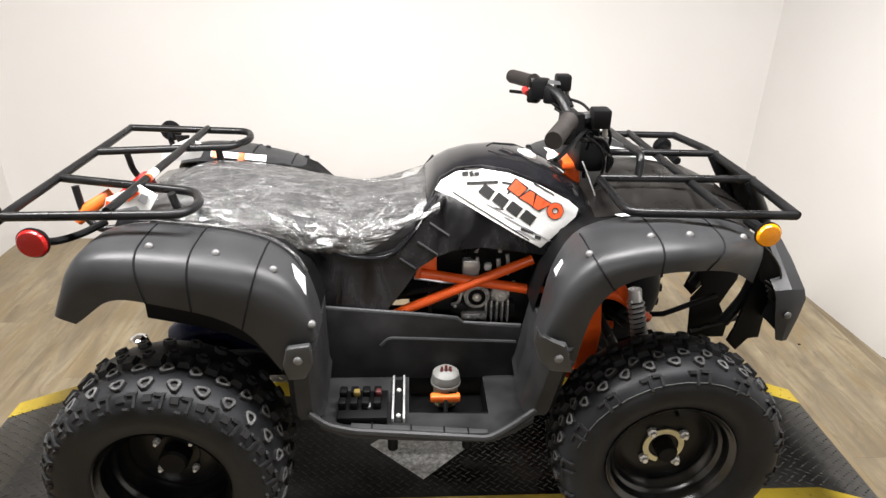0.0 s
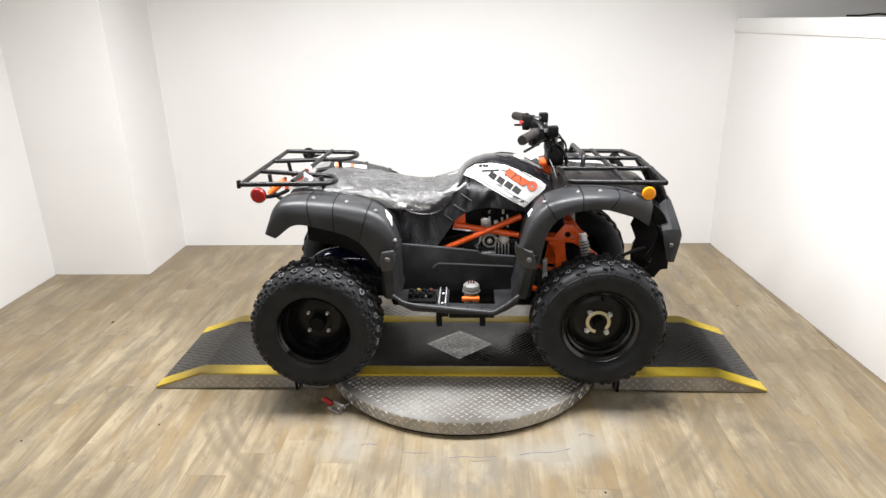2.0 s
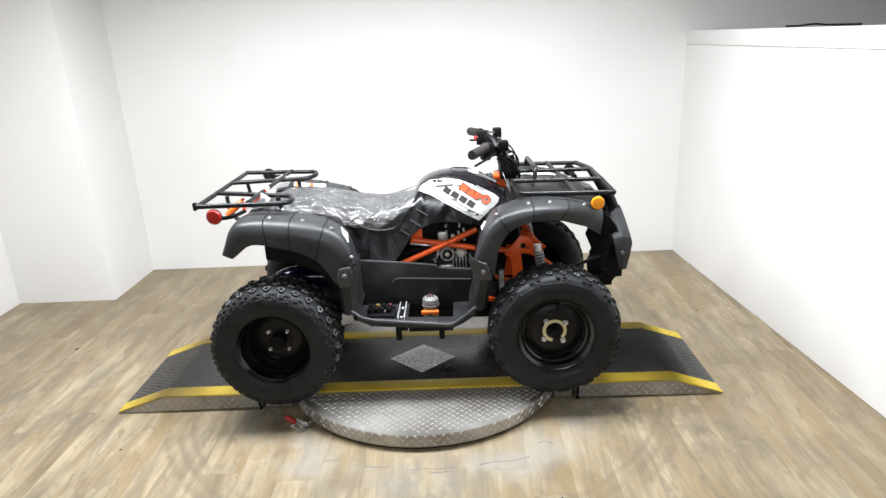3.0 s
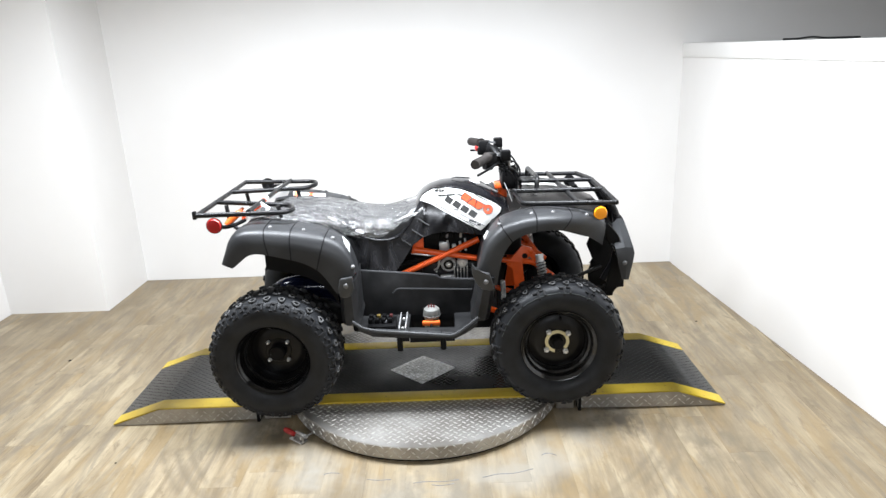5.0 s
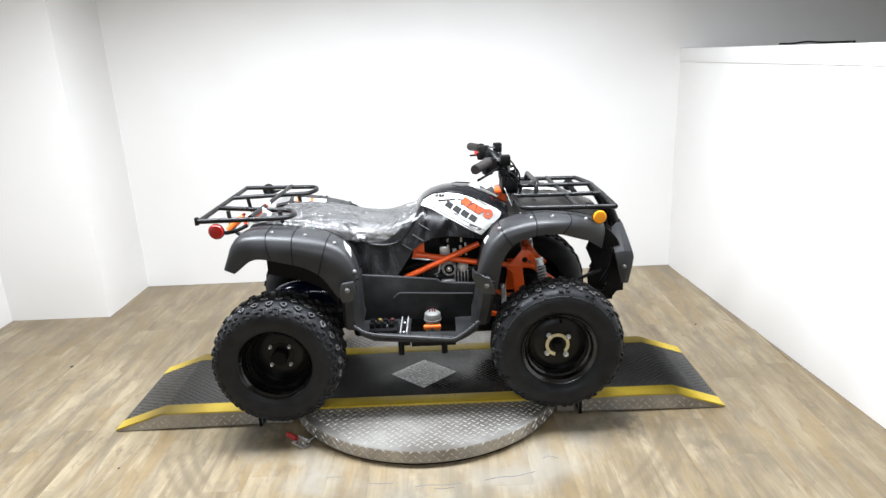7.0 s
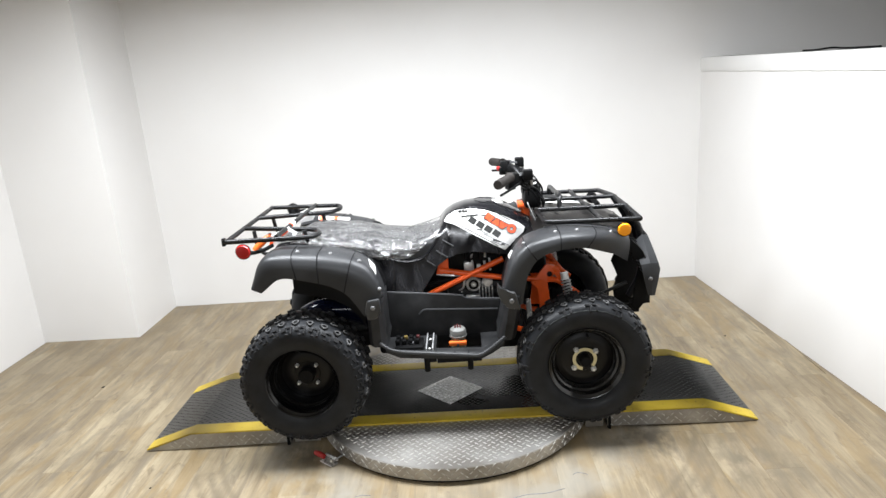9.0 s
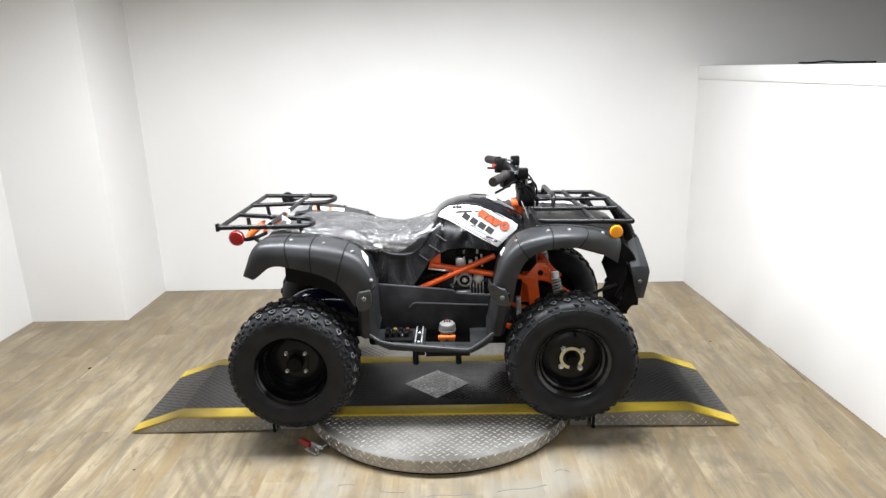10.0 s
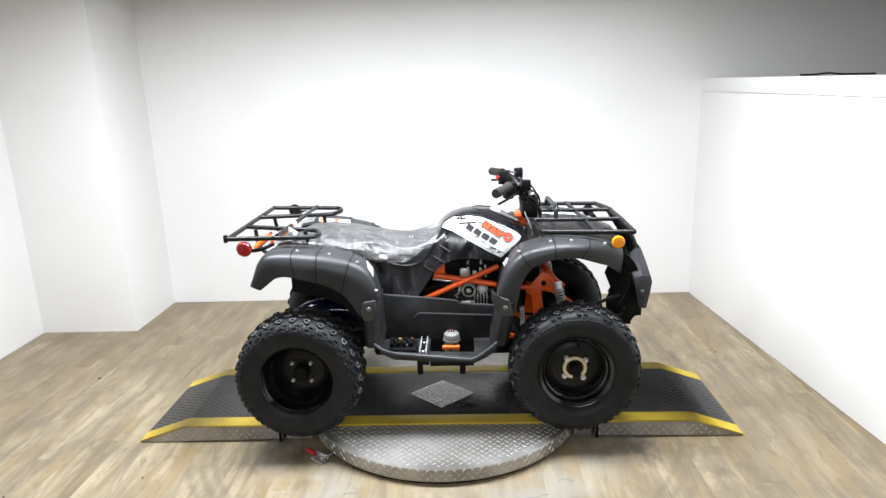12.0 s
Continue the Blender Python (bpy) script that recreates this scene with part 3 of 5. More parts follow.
        side.append((TC + d * TR + Vector((0, 0, 0.027 + row * 0.017)) + tan * (0.017 * (row % 2)), al, d))
lug_mesh("rim_tread_pattern", side, M_LUG, turntable, "raised tread bars on the rim")


def ramp_end(name, s, xe, xi):
    """One sloped end of the ramp: s points outwards, xe its foot and xi its joint."""
    xt = xe - s * 0.205
    r = root(name, ((xe + xi) / 2, TC.y, 0), "black-decked steel ramp end with yellow edge stripes and tread-plate sides", "ramp", "ramp ends")
    t = 0.006
    for y, sy in ((RY0, 1), (RY1, -1)):
        prof = [(xe, y, 0.002), (xt, y, DECK - t), (xi, y, DECK - t), (xi, y, 0.012), (xe - s * 0.03, y, 0.002)]
        part("side_plate", slab(BM(), prof, (0, sy * 0.006, 0)), M_TREAD, r, "bright tread plate side")
    def strip(y0, y1, lift):
        bm = BM()
        for (xa, za), (xb, zb) in (((xe, 0.004), (xt, DECK - t)), ((xt, DECK - t), (xi, DECK - t))):
            vs = [bm.verts.new(p) for p in ((xa, y0, za + lift), (xb, y0, zb + lift), (xb, y1, zb + lift), (xa, y1, za + lift),
                                            (xa, y0, za + lift + t), (xb, y0, zb + lift + t), (xb, y1, zb + lift + t), (xa, y1, za + lift + t))]
            for f in ((0, 1, 2, 3), (4, 5, 6, 7), (0, 1, 5, 4), (1, 2, 6, 5), (2, 3, 7, 6), (3, 0, 4, 7)):
                bm.faces.new([vs[i] for i in f])
        return bm
    part("deck_plate", strip(RY0, RY1, 0), M_DECK, r, "scuffed black deck", 20)
    part("yellow_stripe", strip(RY0 - 0.002, RY0 + 0.07, 0.0015), M_YELLOW, r, "worn yellow edge stripe", 20)
    part("yellow_stripe", strip(RY1 - 0.07, RY1 + 0.002, 0.0015), M_YELLOW, r, "worn yellow edge stripe", 20)
    lugs = []
    n = int(abs(xi - xt) / 0.036)
    for k in range(n + 5):
        for row in range(4):
            x, z = xi + s * (0.018 + 0.036 * k + 0.018 * (row % 2)), 0.019 + row * 0.0165
            lim = DECK - 0.014 if s * (xt - x) > 0 else DECK - 0.014 - (s * (x - xt)) * DECK / 0.205
            if z < lim:
                lugs.append(((x, RY0, z), (0.75, 0, 0.66 if (k + row) % 2 else -0.66), (0, -1, 0)))
    lug_mesh("side_tread_pattern", lugs, M_LUG, r, "raised tread bars")
    slope = math.atan2(DECK - 0.01, 0.205)
    up = Vector((s * math.sin(slope), 0, math.cos(slope)))
    deck = []
    for i in range(int(abs(xi - xe) / 0.017) - 1):
        for j in range(17):
            d = 0.02 + 0.017 * i
            flat = d > 0.205
            z = DECK + 0.0002 if flat else 0.0105 + d * (DECK - 0.0103) / 0.205
            deck.append(((xe - s * d, RY0 + 0.085 + 0.026 * j + 0.013 * (i % 2), z), (0.85, 0.5 if (i + j) % 2 else -0.5, 0), (0, 0, 1) if flat else up))
    lug_mesh("deck_tread_pattern", deck, M_DECKBAR, r, "black tread bars", 0.0005)
    leg = BM()
    box(leg, (xi + s * 0.003, RY0 - 0.004, 0), (xi + s * 0.015, RY0 + 0.05, DECK - 0.008), 0.001)
    part("support_leg", leg, M_DARK, r, "black support leg at the joint")
    return r


ramp_end("ramp_end", -1, RX0, -0.69)
ramp_end("ramp_end", 1, RX1, 0.665)

bridge = root("ramp_bridge", (TC.x, TC.y, DECK - 0.008), "black-decked middle ramp section fixed on the turntable", "ramp")
BX0, BX1 = -0.672, 0.648
part("deck_plate", box(BM(), (BX0, RY0, DECK - 0.008), (BX1, RY1, DECK), 0.001), M_GREASE_SHADE, bridge, "greasy black deck, darkened for shade under the bike")
for y0, y1 in ((RY0 - 0.002, RY0 + 0.07), (RY1 - 0.07, RY1 + 0.002)):
    part("yellow_stripe", box(BM(), (BX0 + 0.001, y0, DECK - 0.007), (BX1 - 0.001, y1, DECK + 0.0015), 0.0005), M_YELLOW, bridge, "worn yellow edge stripe")
for y in (RY0, RY1 - 0.006):
    for xa, xb in ((BX0, -0.56), (0.575, BX1)):
        part("side_plate", box(BM(), (xa, y, 0.012), (xb, y + 0.006, DECK - 0.008), 0.001), M_TREAD, bridge, "bright tread plate side")
lug_mesh("deck_tread_pattern", grid_lugs(-0.64, 0.64, RY0 + 0.09, RY1 - 0.08, DECK, lambda x, y: True, 0.026), M_DECK, bridge, "black tread bars", 0.0013)
DI = [(-0.150, -0.185), (0.002, -0.322), (0.150, -0.185), (-0.001, -0.052)]
part("diamond_plate", slab(BM(), [(x, y, DECK) for x, y in DI], (0, 0, 0.004), 0.001), M_DIAMOND, bridge, "bright steel diamond plate")


def in_diamond(x, y):
    return abs(x) / 0.150 + abs(y + 0.187) / 0.135 < 0.9


lug_mesh("diamond_tread_pattern", grid_lugs(-0.15, 0.15, -0.33, -0.05, DECK + 0.004, in_diamond, 0.026), M_LUG, bridge, "raised tread bars")

latch = root("turntable_latch", (-0.515, -0.6, 0), "small steel latch with a red grip beside the turntable", "latch")
ang = Matrix.Rotation(radians(-38), 4, "Z")
part("latch_body", box(BM(), (-0.515, -0.630, 0.004), (-0.458, -0.600, 0.012), 0.002, ang), M_STEEL, latch, "dull steel latch body")
for dy in (-0.614, -0.590):
    part("cheek", box(BM(), (-0.512, dy - 0.0125, 0.010), (-0.462, dy - 0.0085, 0.034), 0.001, ang), M_STEEL, latch, "steel cheek plate")
part("pivot_bolt", tube(BM(), [(-0.478, -0.634, 0.024), (-0.490, -0.590, 0.024)], 0.005, 10), M_ZINC, latch)
part("latch_arm", box(BM(), (-0.517, -0.612, 0.022), (-0.447, -0.602, 0.032), 0.002, ang), M_ZINC, latch, "zinc plated latch arm")
part("hook", tube(BM(), rounded([(-0.465, -0.632, 0.028), (-0.447, -0.622, 0.034), (-0.440, -0.605, 0.030)], 0.01), 0.004, 8), M_STEEL, latch, "wire hook")
part("grip", tube(BM(), [(-0.556, -0.572, 0.03), (-0.535, -0.588, 0.03), (-0.512, -0.606, 0.028)], [0.010, 0.012, 0.010]), M_REDP, latch, "red plastic grip")
part("latch_foot", box(BM(), (-0.535, -0.62, 0), (-0.465, -0.59, 0.005), 0.001, ang), M_ZINC, latch)

# ---- the quad bike ----
YC = -0.08  # its middle plane
bike = root("quad_bike", (0, YC, DECK), "black youth quad bike, orange frame, film-wrapped seat, on turntable ramp", "quad bike")


def at(x, v, z, s=-1):
    """A place on the bike: v metres out from its middle plane, on side s (-1 faces the viewer)."""
    return Vector((x, YC + s * v, z))


def knob(bm, c, out, tan, axis, size, h):
    """One tread block: a tapered pad with a chamfered top."""
    l, w = size
    b = [c + tan * l * i / 2 + axis * w * j / 2 - out * 0.004 for i, j in ((1, 1), (-1, 1), (-1, -1), (1, -1))]
    t = [c + tan * l * 0.36 * i + axis * w * 0.36 * j + out * h for i, j in ((1, 1), (-1, 1), (-1, -1), (1, -1))]
    bv, tv = [bm.verts.new(p) for p in b], [bm.verts.new(p) for p in t]
    bm.faces.new(tv)
    for k in range(4):
        bm.faces.new((bv[k], bv[(k + 1) % 4], tv[(k + 1) % 4], tv[k]))


def ring_block(bm, c, out, tan, axis, r, h):
    """A moulded shoulder block: a raised, hollowed oval."""
    n = 8
    rings = []
    for rr, hh in ((1.0, -0.002), (0.86, h), (0.5, h), (0.42, h * 0.35)):
        rings.append([bm.verts.new(c + (tan * math.cos(2 * math.pi * k / n) * 1.25 + axis * math.sin(2 * math.pi * k / n)) * r * rr + out * hh) for k in range(n)])
    for a, b in zip(rings, rings[1:]):
        for k in range(n):
            bm.faces.new((a[k], a[(k + 1) % n], b[(k + 1) % n], b[k]))
    bm.faces.new(rings[-1])


def shoulder_mesh():
    """One moulded shoulder block: a hollow rounded triangle, dark at its sides and pit, paler along its rim."""
    bm, n, rings = BM(), 12, []
    for rr, hh in ((1.12, -0.003), (0.98, 0.0080), (0.90, 0.0095), (0.60, 0.0095), (0.50, 0.0080), (0.44, 0.0025)):
        ring = []
        for k in range(n):
            a = 2 * math.pi * k / n
            r = 0.0142 * rr * (1 + 0.14 * math.cos(3 * a + 0.5))
            ring.append(bm.verts.new((math.cos(a) * r * 1.22, math.sin(a) * r, hh)))
        rings.append(ring)
    for i, (a, b) in enumerate(zip(rings, rings[1:])):
        for k in range(n):
            bm.faces.new((a[k], a[(k + 1) % n], b[(k + 1) % n], b[k])).material_index = 1 if i in (1, 2, 3) else 0
    bm.faces.new(rings[-1])
    me = bpy.data.meshes.new("shoulder_block")
    bm.to_mesh(me)
    bm.free()
    me.materials.append(M_KNOB)
    me.materials.append(M_BLOCK)
    return me


SHOULDER = shoulder_mesh()


def wheel(x, z, s, R, inner, outer, rim_r, lip, face, front):
    """A wheel with its tyre between v = inner and outer; lip and face: where the rim's edge and its disc lie."""
    ax = Vector((0, s, 0))
    c = Vector((x, YC, z))
    mid, half = (inner + outer) / 2, (outer - inner) / 2
    label = "front wheel with black steel rim" if front else "rear wheel with deep black steel rim"
    dished = [(0.0, face), (0.034, face), (0.05, face), (0.052, face - 0.002), (0.086, face), (0.098, face - 0.006), (rim_r * 0.74, face - 0.01)]
    hub = part("wheel", lathe(BM(), c, ax, dished, 64), M_DISC, bike, label)
    dp = lip - face
    barrel = [(rim_r * 0.735, face - 0.016), (rim_r * 0.745, face), (rim_r * 0.765, face + dp * 0.04), (rim_r * 0.80, face + dp * 0.3), (rim_r * 0.815, face + dp * 0.38), (rim_r * 0.85, face + dp * 0.42),
              (rim_r * 0.865, face + dp * 0.5), (rim_r * 0.895, face + dp * 0.78), (rim_r * 0.91, face + dp * 0.85), (rim_r * 0.945, face + dp * 0.88), (rim_r * 0.958, face + dp * 0.96), (rim_r * 0.985, lip), (rim_r, lip - 0.004),
              (rim_r * 0.985, lip - 0.02), (rim_r * 0.9, inner + 0.03), (rim_r * 0.85, inner + 0.02)]
    part("rim", lathe(BM(), c, ax, barrel, 72), M_RIM, hub, "stepped black rim", 50)
    r0 = rim_r + (R - rim_r) * 0.38

    def shoulder_at(deg, side=1):
        """Radius and place along the axle on the rounded shoulder, from the sidewall (0) to the crown (90)."""
        a = radians(deg)
        return r0 + (R - 0.012 - r0) * math.sin(a) ** 0.75, mid + side * half * math.cos(a) ** 0.5

    def shoulder_out(deg, side):
        (ra, da), (rb, db) = shoulder_at(deg - 2, side), shoulder_at(deg + 2, side)
        n = Vector((-(db - da), rb - ra)) * side
        return n.normalized()

    prof = [(rim_r * 0.97, lip - 0.01), (rim_r * 1.03, lip + 0.002), (rim_r * 1.12, outer - 0.008), (r0 - 0.012, outer - 0.001)]
    prof += [shoulder_at(d) for d in (0, 8, 16, 26, 36, 46, 56, 66, 76)] + [(R - 0.012, mid)] + [shoulder_at(d, -1) for d in (76, 66, 56, 46, 36, 26, 16, 8, 0)]
    prof += [(rim_r * 1.05, inner + 0.012), (rim_r * 0.97, inner + 0.03)]
    part("tyre", lathe(BM(), c, ax, prof, 96), M_RUBBER, hub, "black knobbly rubber tyre", 60)
    tread, shoulder = BM(), BM()
    n = 30 if front else 28
    chalk = BM()
    for k in range(n):
        for lane in (-2, -1, 0, 1, 2):
            a = 2 * math.pi * (k + (0.5 if lane % 2 else 0)) / n
            out = Vector((math.cos(a), 0, math.sin(a)))
            tan = Vector((-math.sin(a), 0, math.cos(a)))
            if lane == 0:
                knob(tread, c + out * (R - 0.012) + ax * mid, out, tan, ax, (0.03, half * 0.3), 0.012)
                continue
            side = 1 if lane > 0 else -1
            wide = abs(lane) == 2
            deg = (75 if front else 68) if wide else 87
            rr, dd = shoulder_at(deg, side)
            nn = shoulder_out(deg, side)
            o = (out * nn.x + ax * nn.y).normalized()
            p = c + out * (rr - 0.001) + ax * dd
            if s < 0 and side > 0:
                ob = new("shoulder_block", SHOULDER)
                ob.parent, ob.matrix_basis = hub, Matrix.Translation(p) @ Matrix((tan, o.cross(tan), o)).transposed().to_4x4() @ Matrix.Rotation(2.1 * k + lane, 4, "Z") @ Matrix.Scale(0.84 if front else 0.95, 4)
            else:
                ring_block(shoulder, p, o, tan, o.cross(tan), 0.0135, 0.0095)
        # sidewall grip blocks
        a = 2 * math.pi * (k + 0.25) / n
        out = Vector((math.cos(a), 0, math.sin(a)))
        tan = Vector((-math.sin(a), 0, math.cos(a)))
        for shift in (((0,) if k % 2 else (0.5,)) if front else (0,)):
            aa = a + 2 * math.pi * shift / n
            oo = Vector((math.cos(aa), 0, math.sin(aa)))
            tt = Vector((-math.sin(aa), 0, math.cos(aa)))
            rr, along = shoulder_at(38 + 6 * shift)
            nn = shoulder_out(38 + 6 * shift, 1)
            dd = oo * nn.x + ax * nn.y
            ac = dd.cross(tt)
            up = -1 if ac.dot(oo) < 0 else 1
            pos = c + oo * rr + ax * along
            knob(tread, pos, dd, tt, ac, (0.008, 0.038 - 0.016 * shift), 0.0045)
            knob(tread, pos + tt * 0.010 + ac * up * 0.013, dd, tt, ac, (0.020, 0.008), 0.0042)
            if not front:
                knob(tread, pos - tt * 0.024 + ac * up * 0.004, dd, tt, ac, (0.022, 0.018), 0.0032)
                knob(tread, pos + tt * 0.016 - ac * up * 0.016, dd, tt, ac, (0.016, 0.007), 0.0036)
    part("tread", tread, M_KNOB, hub, "raised tread blocks", 20, "stuff")
    part("shoulder_tread", shoulder, M_KNOB, hub, "ring-shaped shoulder blocks", 25, "stuff")
    # nuts, stud hub and washer
    nr = 0.0118 if front else 0.0082
    for k in range(4):
        a = math.pi / 4 + math.pi / 2 * k - (0.11 if front else 0.02)
        p = c + Vector((math.cos(a), 0, math.sin(a))) * 0.055 + ax * (face + 0.001)
        nut = lathe(BM(), p, ax, [(nr, 0), (nr, 0.009), (nr * 0.64, 0.012), (nr * 0.55, 0.018), (0.0, 0.02)], 6)
        part("wheel_nut", nut, M_ZINC, hub, "zinc plated wheel nut")
    hr = 0.024 if front else 0.033
    part("hub_cap", lathe(BM(), c, ax, [(hr, face), (hr, face + 0.03), (hr * 0.85, face + 0.036), (0.0, face + 0.036)], 28), M_DARK, hub, "black plastic hub cap")
    if front:
        bm = BM()
        a0, n2 = radians(-46), 30
        rings = []
        for i in range(n2 + 1):
            a = a0 + radians(304) * i / n2
            d = Vector((math.cos(a), 0, math.sin(a)))
            rings.append([c + d * r + ax * (face + h) for r, h in ((0.036, 0.002), (0.049, 0.002), (0.049, 0.005), (0.036, 0.005))])
        part("washer", loft(bm, rings), M_BRASS, hub, "yellow zinc plated washer")
        part("valve", tube(BM(), [c + Vector((0.012, 0, 0.104)) + ax * (face - 0.004), c + Vector((0.012, 0, 0.1)) + ax * (face + 0.02)], 0.0045, 8), M_DARK, hub)
        bm = BM()
        pts = []
        for i in range(15):
            a = radians(20 + 145 * i / 14)
            pts.append(c + Vector((math.cos(a), 0, math.sin(a))) * (shoulder_at(29)[0] + .001) + ax * (shoulder_at(29)[1] + .0005))
        part("chalk_line", tube(bm, pts, 0.0011, 5), M_CHALK, hub, "pale moulding line")
    return hub


FX, FZ, RX, RZ = 0.566, 0.347, -0.567, 0.346
for s in (-1, 1):
    wheel(FX, FZ, s, 0.272, 0.295, 0.490, 0.153, 0.468, 0.414, True)
    wheel(RX, RZ, s, 0.266, 0.285, 0.525, 0.148, 0.512, 0.406, False)

# fenders: shoulder line and lower lip, as (x, z)
REAR_TOP = [(-.742, .730), (-.720, .782), (-.690, .848), (-.647, .895), (-.585, .912), (-.490, .905), (-.400, .893), (-.315, .865), (-.262, .815), (-.232, .735), (-.222, .675)]
REAR_LOW = [(-.700, .712), (-.680, .726), (-.655, .746), (-.630, .762), (-.590, .766), (-.510, .748), (-.430, .725), (-.370, .690), (-.335, .645), (-.312, .606), (-.302, .590)]
FRONT_TOP = [(.245, .645), (.258, .705), (.280, .800), (.325, .880), (.390, .913), (.470, .926), (.550, .921), (.636, .901), (.712, .863), (.768, .822)]
FRONT_LOW = [(.325, .600), (.335, .660), (.352, .725), (.385, .775), (.430, .801), (.490, .816), (.550, .815), (.616, .800), (.691, .763), (.772, .703)]


def section(t, l, k, s, vl):
    """One cross-section of a fender, from its inner edge over the crest to the lower lip; k: how far the crest lies inwards."""
    xt, zt = t[0] * (1 + 0.055 * k), t[1] - 0.050 * k
    vc = vl - 0.017 - 0.12 * k
    rows = [(vc - 0.07, xt, zt - 0.018), (vc - 0.03, xt, zt - 0.003)]
    for i in range(11):
        a = math.pi / 2 * i / 10
        f, g = math.sin(a) ** 0.46, 1 - math.cos(a) ** 0.50
        rows.append((vc + (vl - vc) * f, xt + (l[0] - xt) * g, zt + (l[1] - zt) * g))
    rows.append((vl - 0.016, l[0], l[1] + 0.001))
    return [at(x, v, z, s) for v, x, z in rows]


REAR_V = [.432] * 11
FRONT_V = [.432, .432, .432, .432, .432, .432, .422, .392, .335, .272]
REAR_K = [0, .15, .5, .85, 1, 1, 1, .9, .65, .3, .05]
FRONT_K = [0, .15, .5, .85, 1, 1, 1, .9, .7, .45]


def fender(top, low, ks, vs, s, grooves, label):
    t3, l3 = smooth_path([(x, 0, z) for x, z in top], 3), smooth_path([(x, 0, z) for x, z in low], 3)
    k3 = smooth_path([(k, v, 0) for k, v in zip(ks, vs)], 3)
    secs = [section((a.x, a.z), (b.x, b.z), min(1, max(0, k.x)), s, k.y) for a, b, k in zip(t3, l3, k3)]
    bm = loft(BM(), secs, closed=False)
    bmesh.ops.recalc_face_normals(bm, faces=bm.faces)
    bmesh.ops.solidify(bm, geom=bm.faces[:], thickness=0.004)
    f = part("fender", bm, M_PLASTIC, bike, label, 50)
    for g in grooves:
        i = int(g)
        pts = [a.lerp(b, g - i) for a, b in zip(secs[i], secs[i + 1])][1:13]
        nrm = Vector((0, s, 0.6)).normalized()
        # a proud dark tube paints the shade inside a groove
        part("groove", tube(BM(), [p + nrm * 0.0003 for p in pts], 0.0021, 5), M_SHADE_SPECK, f, "dark line painting a groove's shade")
    return f, secs


def rivet(p, axis, parent, r=0.009):
    part("rivet", dome(BM(), p, axis, r, 0.006), M_RIVET, parent, "dull grey push rivet")


for s in (-1, 1):
    crest = REAR_TOP if s < 0 else [(x - .04 if x > -.45 else x, z - .006) for x, z in REAR_TOP]
    f, secs = fender(crest, REAR_LOW, REAR_K, REAR_V, s, (13.4, 16.5, 20.8), "grained grey rear fender flare")
    for i, k in ((14, 4), (18, 4), (22, 4), (28, 5)):
        rivet(secs[i][k], (0, s * 0.75, 0.7), f)
    if s < 0:
        scrap = [[secs[i][k] + Vector((0, 0, .005 + .006 * abs(noise.noise(Vector((i * .9, k * 1.7, s)))))) for k in (0, 1)] for i in range(11, 26)]
        part("film_scrap", loft(BM(), scrap, closed=False), M_FILM, f, "crinkled film scrap along the fender edge")
    skirt = [at(x, .36, z - .085, s) for x, z in REAR_LOW[4:10]] + [at(x, .36, z - .005, s) for x, z in REAR_LOW[9:3:-1]]
    part("wheel_arch_skirt", slab(BM(), skirt, (0, -s * .004, 0)), M_DARK, f, "black skirt under the fender")
    f, secs = fender(FRONT_TOP, FRONT_LOW, FRONT_K, FRONT_V, s, (9.2, 14.5, 19.6), "grained grey front fender flare")
    for i, k in ((9, 4), (14, 4), (17, 4), (22, 4)):
        rivet(secs[i][k], (0, s * 0.75, 0.7), f)
    strip = [[secs[i][0] + Vector((0, s * -.004, .006 + .004 * noise.noise(Vector((i * .8, 0, s))))), secs[i][0] + Vector((0, s * .012, .009)), secs[i][1] + Vector((0, 0, .004))] for i in range(13, 27)]
    part("protective_film", loft(BM(), strip, closed=False), M_STICK, f, "white protective film along the fender edge")
    # inner closing panels under the fenders
    part("inner_fender", loft(BM(), [[at(x, v, z - 0.075, s) for v in (0.10, 0.25, 0.37)] for x, z in REAR_TOP[3:10]] , closed=False), M_DARK, bike, "black inner wheel arch")
    part("inner_fender", loft(BM(), [[at(x, v, z - 0.075, s) for v in (0.12, 0.2, 0.27)] for x, z in FRONT_TOP[1:9]], closed=False), M_DARK, bike, "black inner wheel arch")
    part("reflector", lathe(BM(), at(-.757, .40, .878, s), (0, s, 0), [(0, 0.0135), (0.020, 0.013), (0.0255, 0.012), (0.0285, 0.008), (0.0295, 0.002), (0, 0.002)], 28), M_REDLENS, bike, "round red side reflector")
    part("reflector", lathe(BM(), at(.745, .325, .853, s), (0, s, 0), [(0, 0.0135), (0.018, 0.013), (0.0235, 0.012), (0.026, 0.008), (0.027, 0.002), (0, 0.002)], 28), M_AMBER, bike, "round amber side reflector")
    part("reflector_cup", lathe(BM(), at(-.757, .40, .878, s), (0, s, 0), [(.031, .004), (.031, -.002), (.024, -.014), (0, -.016)], 28), M_DARK, bike, "black reflector housing")
    part("reflector_cup", lathe(BM(), at(.745, .325, .853, s), (0, s, 0), [(.0285, .004), (.0285, -.002), (.022, -.014), (0, -.016)], 28), M_DARK, bike, "black reflector housing")
    part("reflector_bracket", tube(BM(), smooth_path([at(-.757, .388, .876, s), at(-.742, .35, .858, s), at(-.715, .30, .852, s), at(-.68, .26, .862, s)]), 0.008, 8), M_DARK, bike)
    part("reflector_bracket", tube(BM(), [at(.745, .315, .853, s), at(.755, .22, .84, s)], .012, 8), M_DARK, bike)


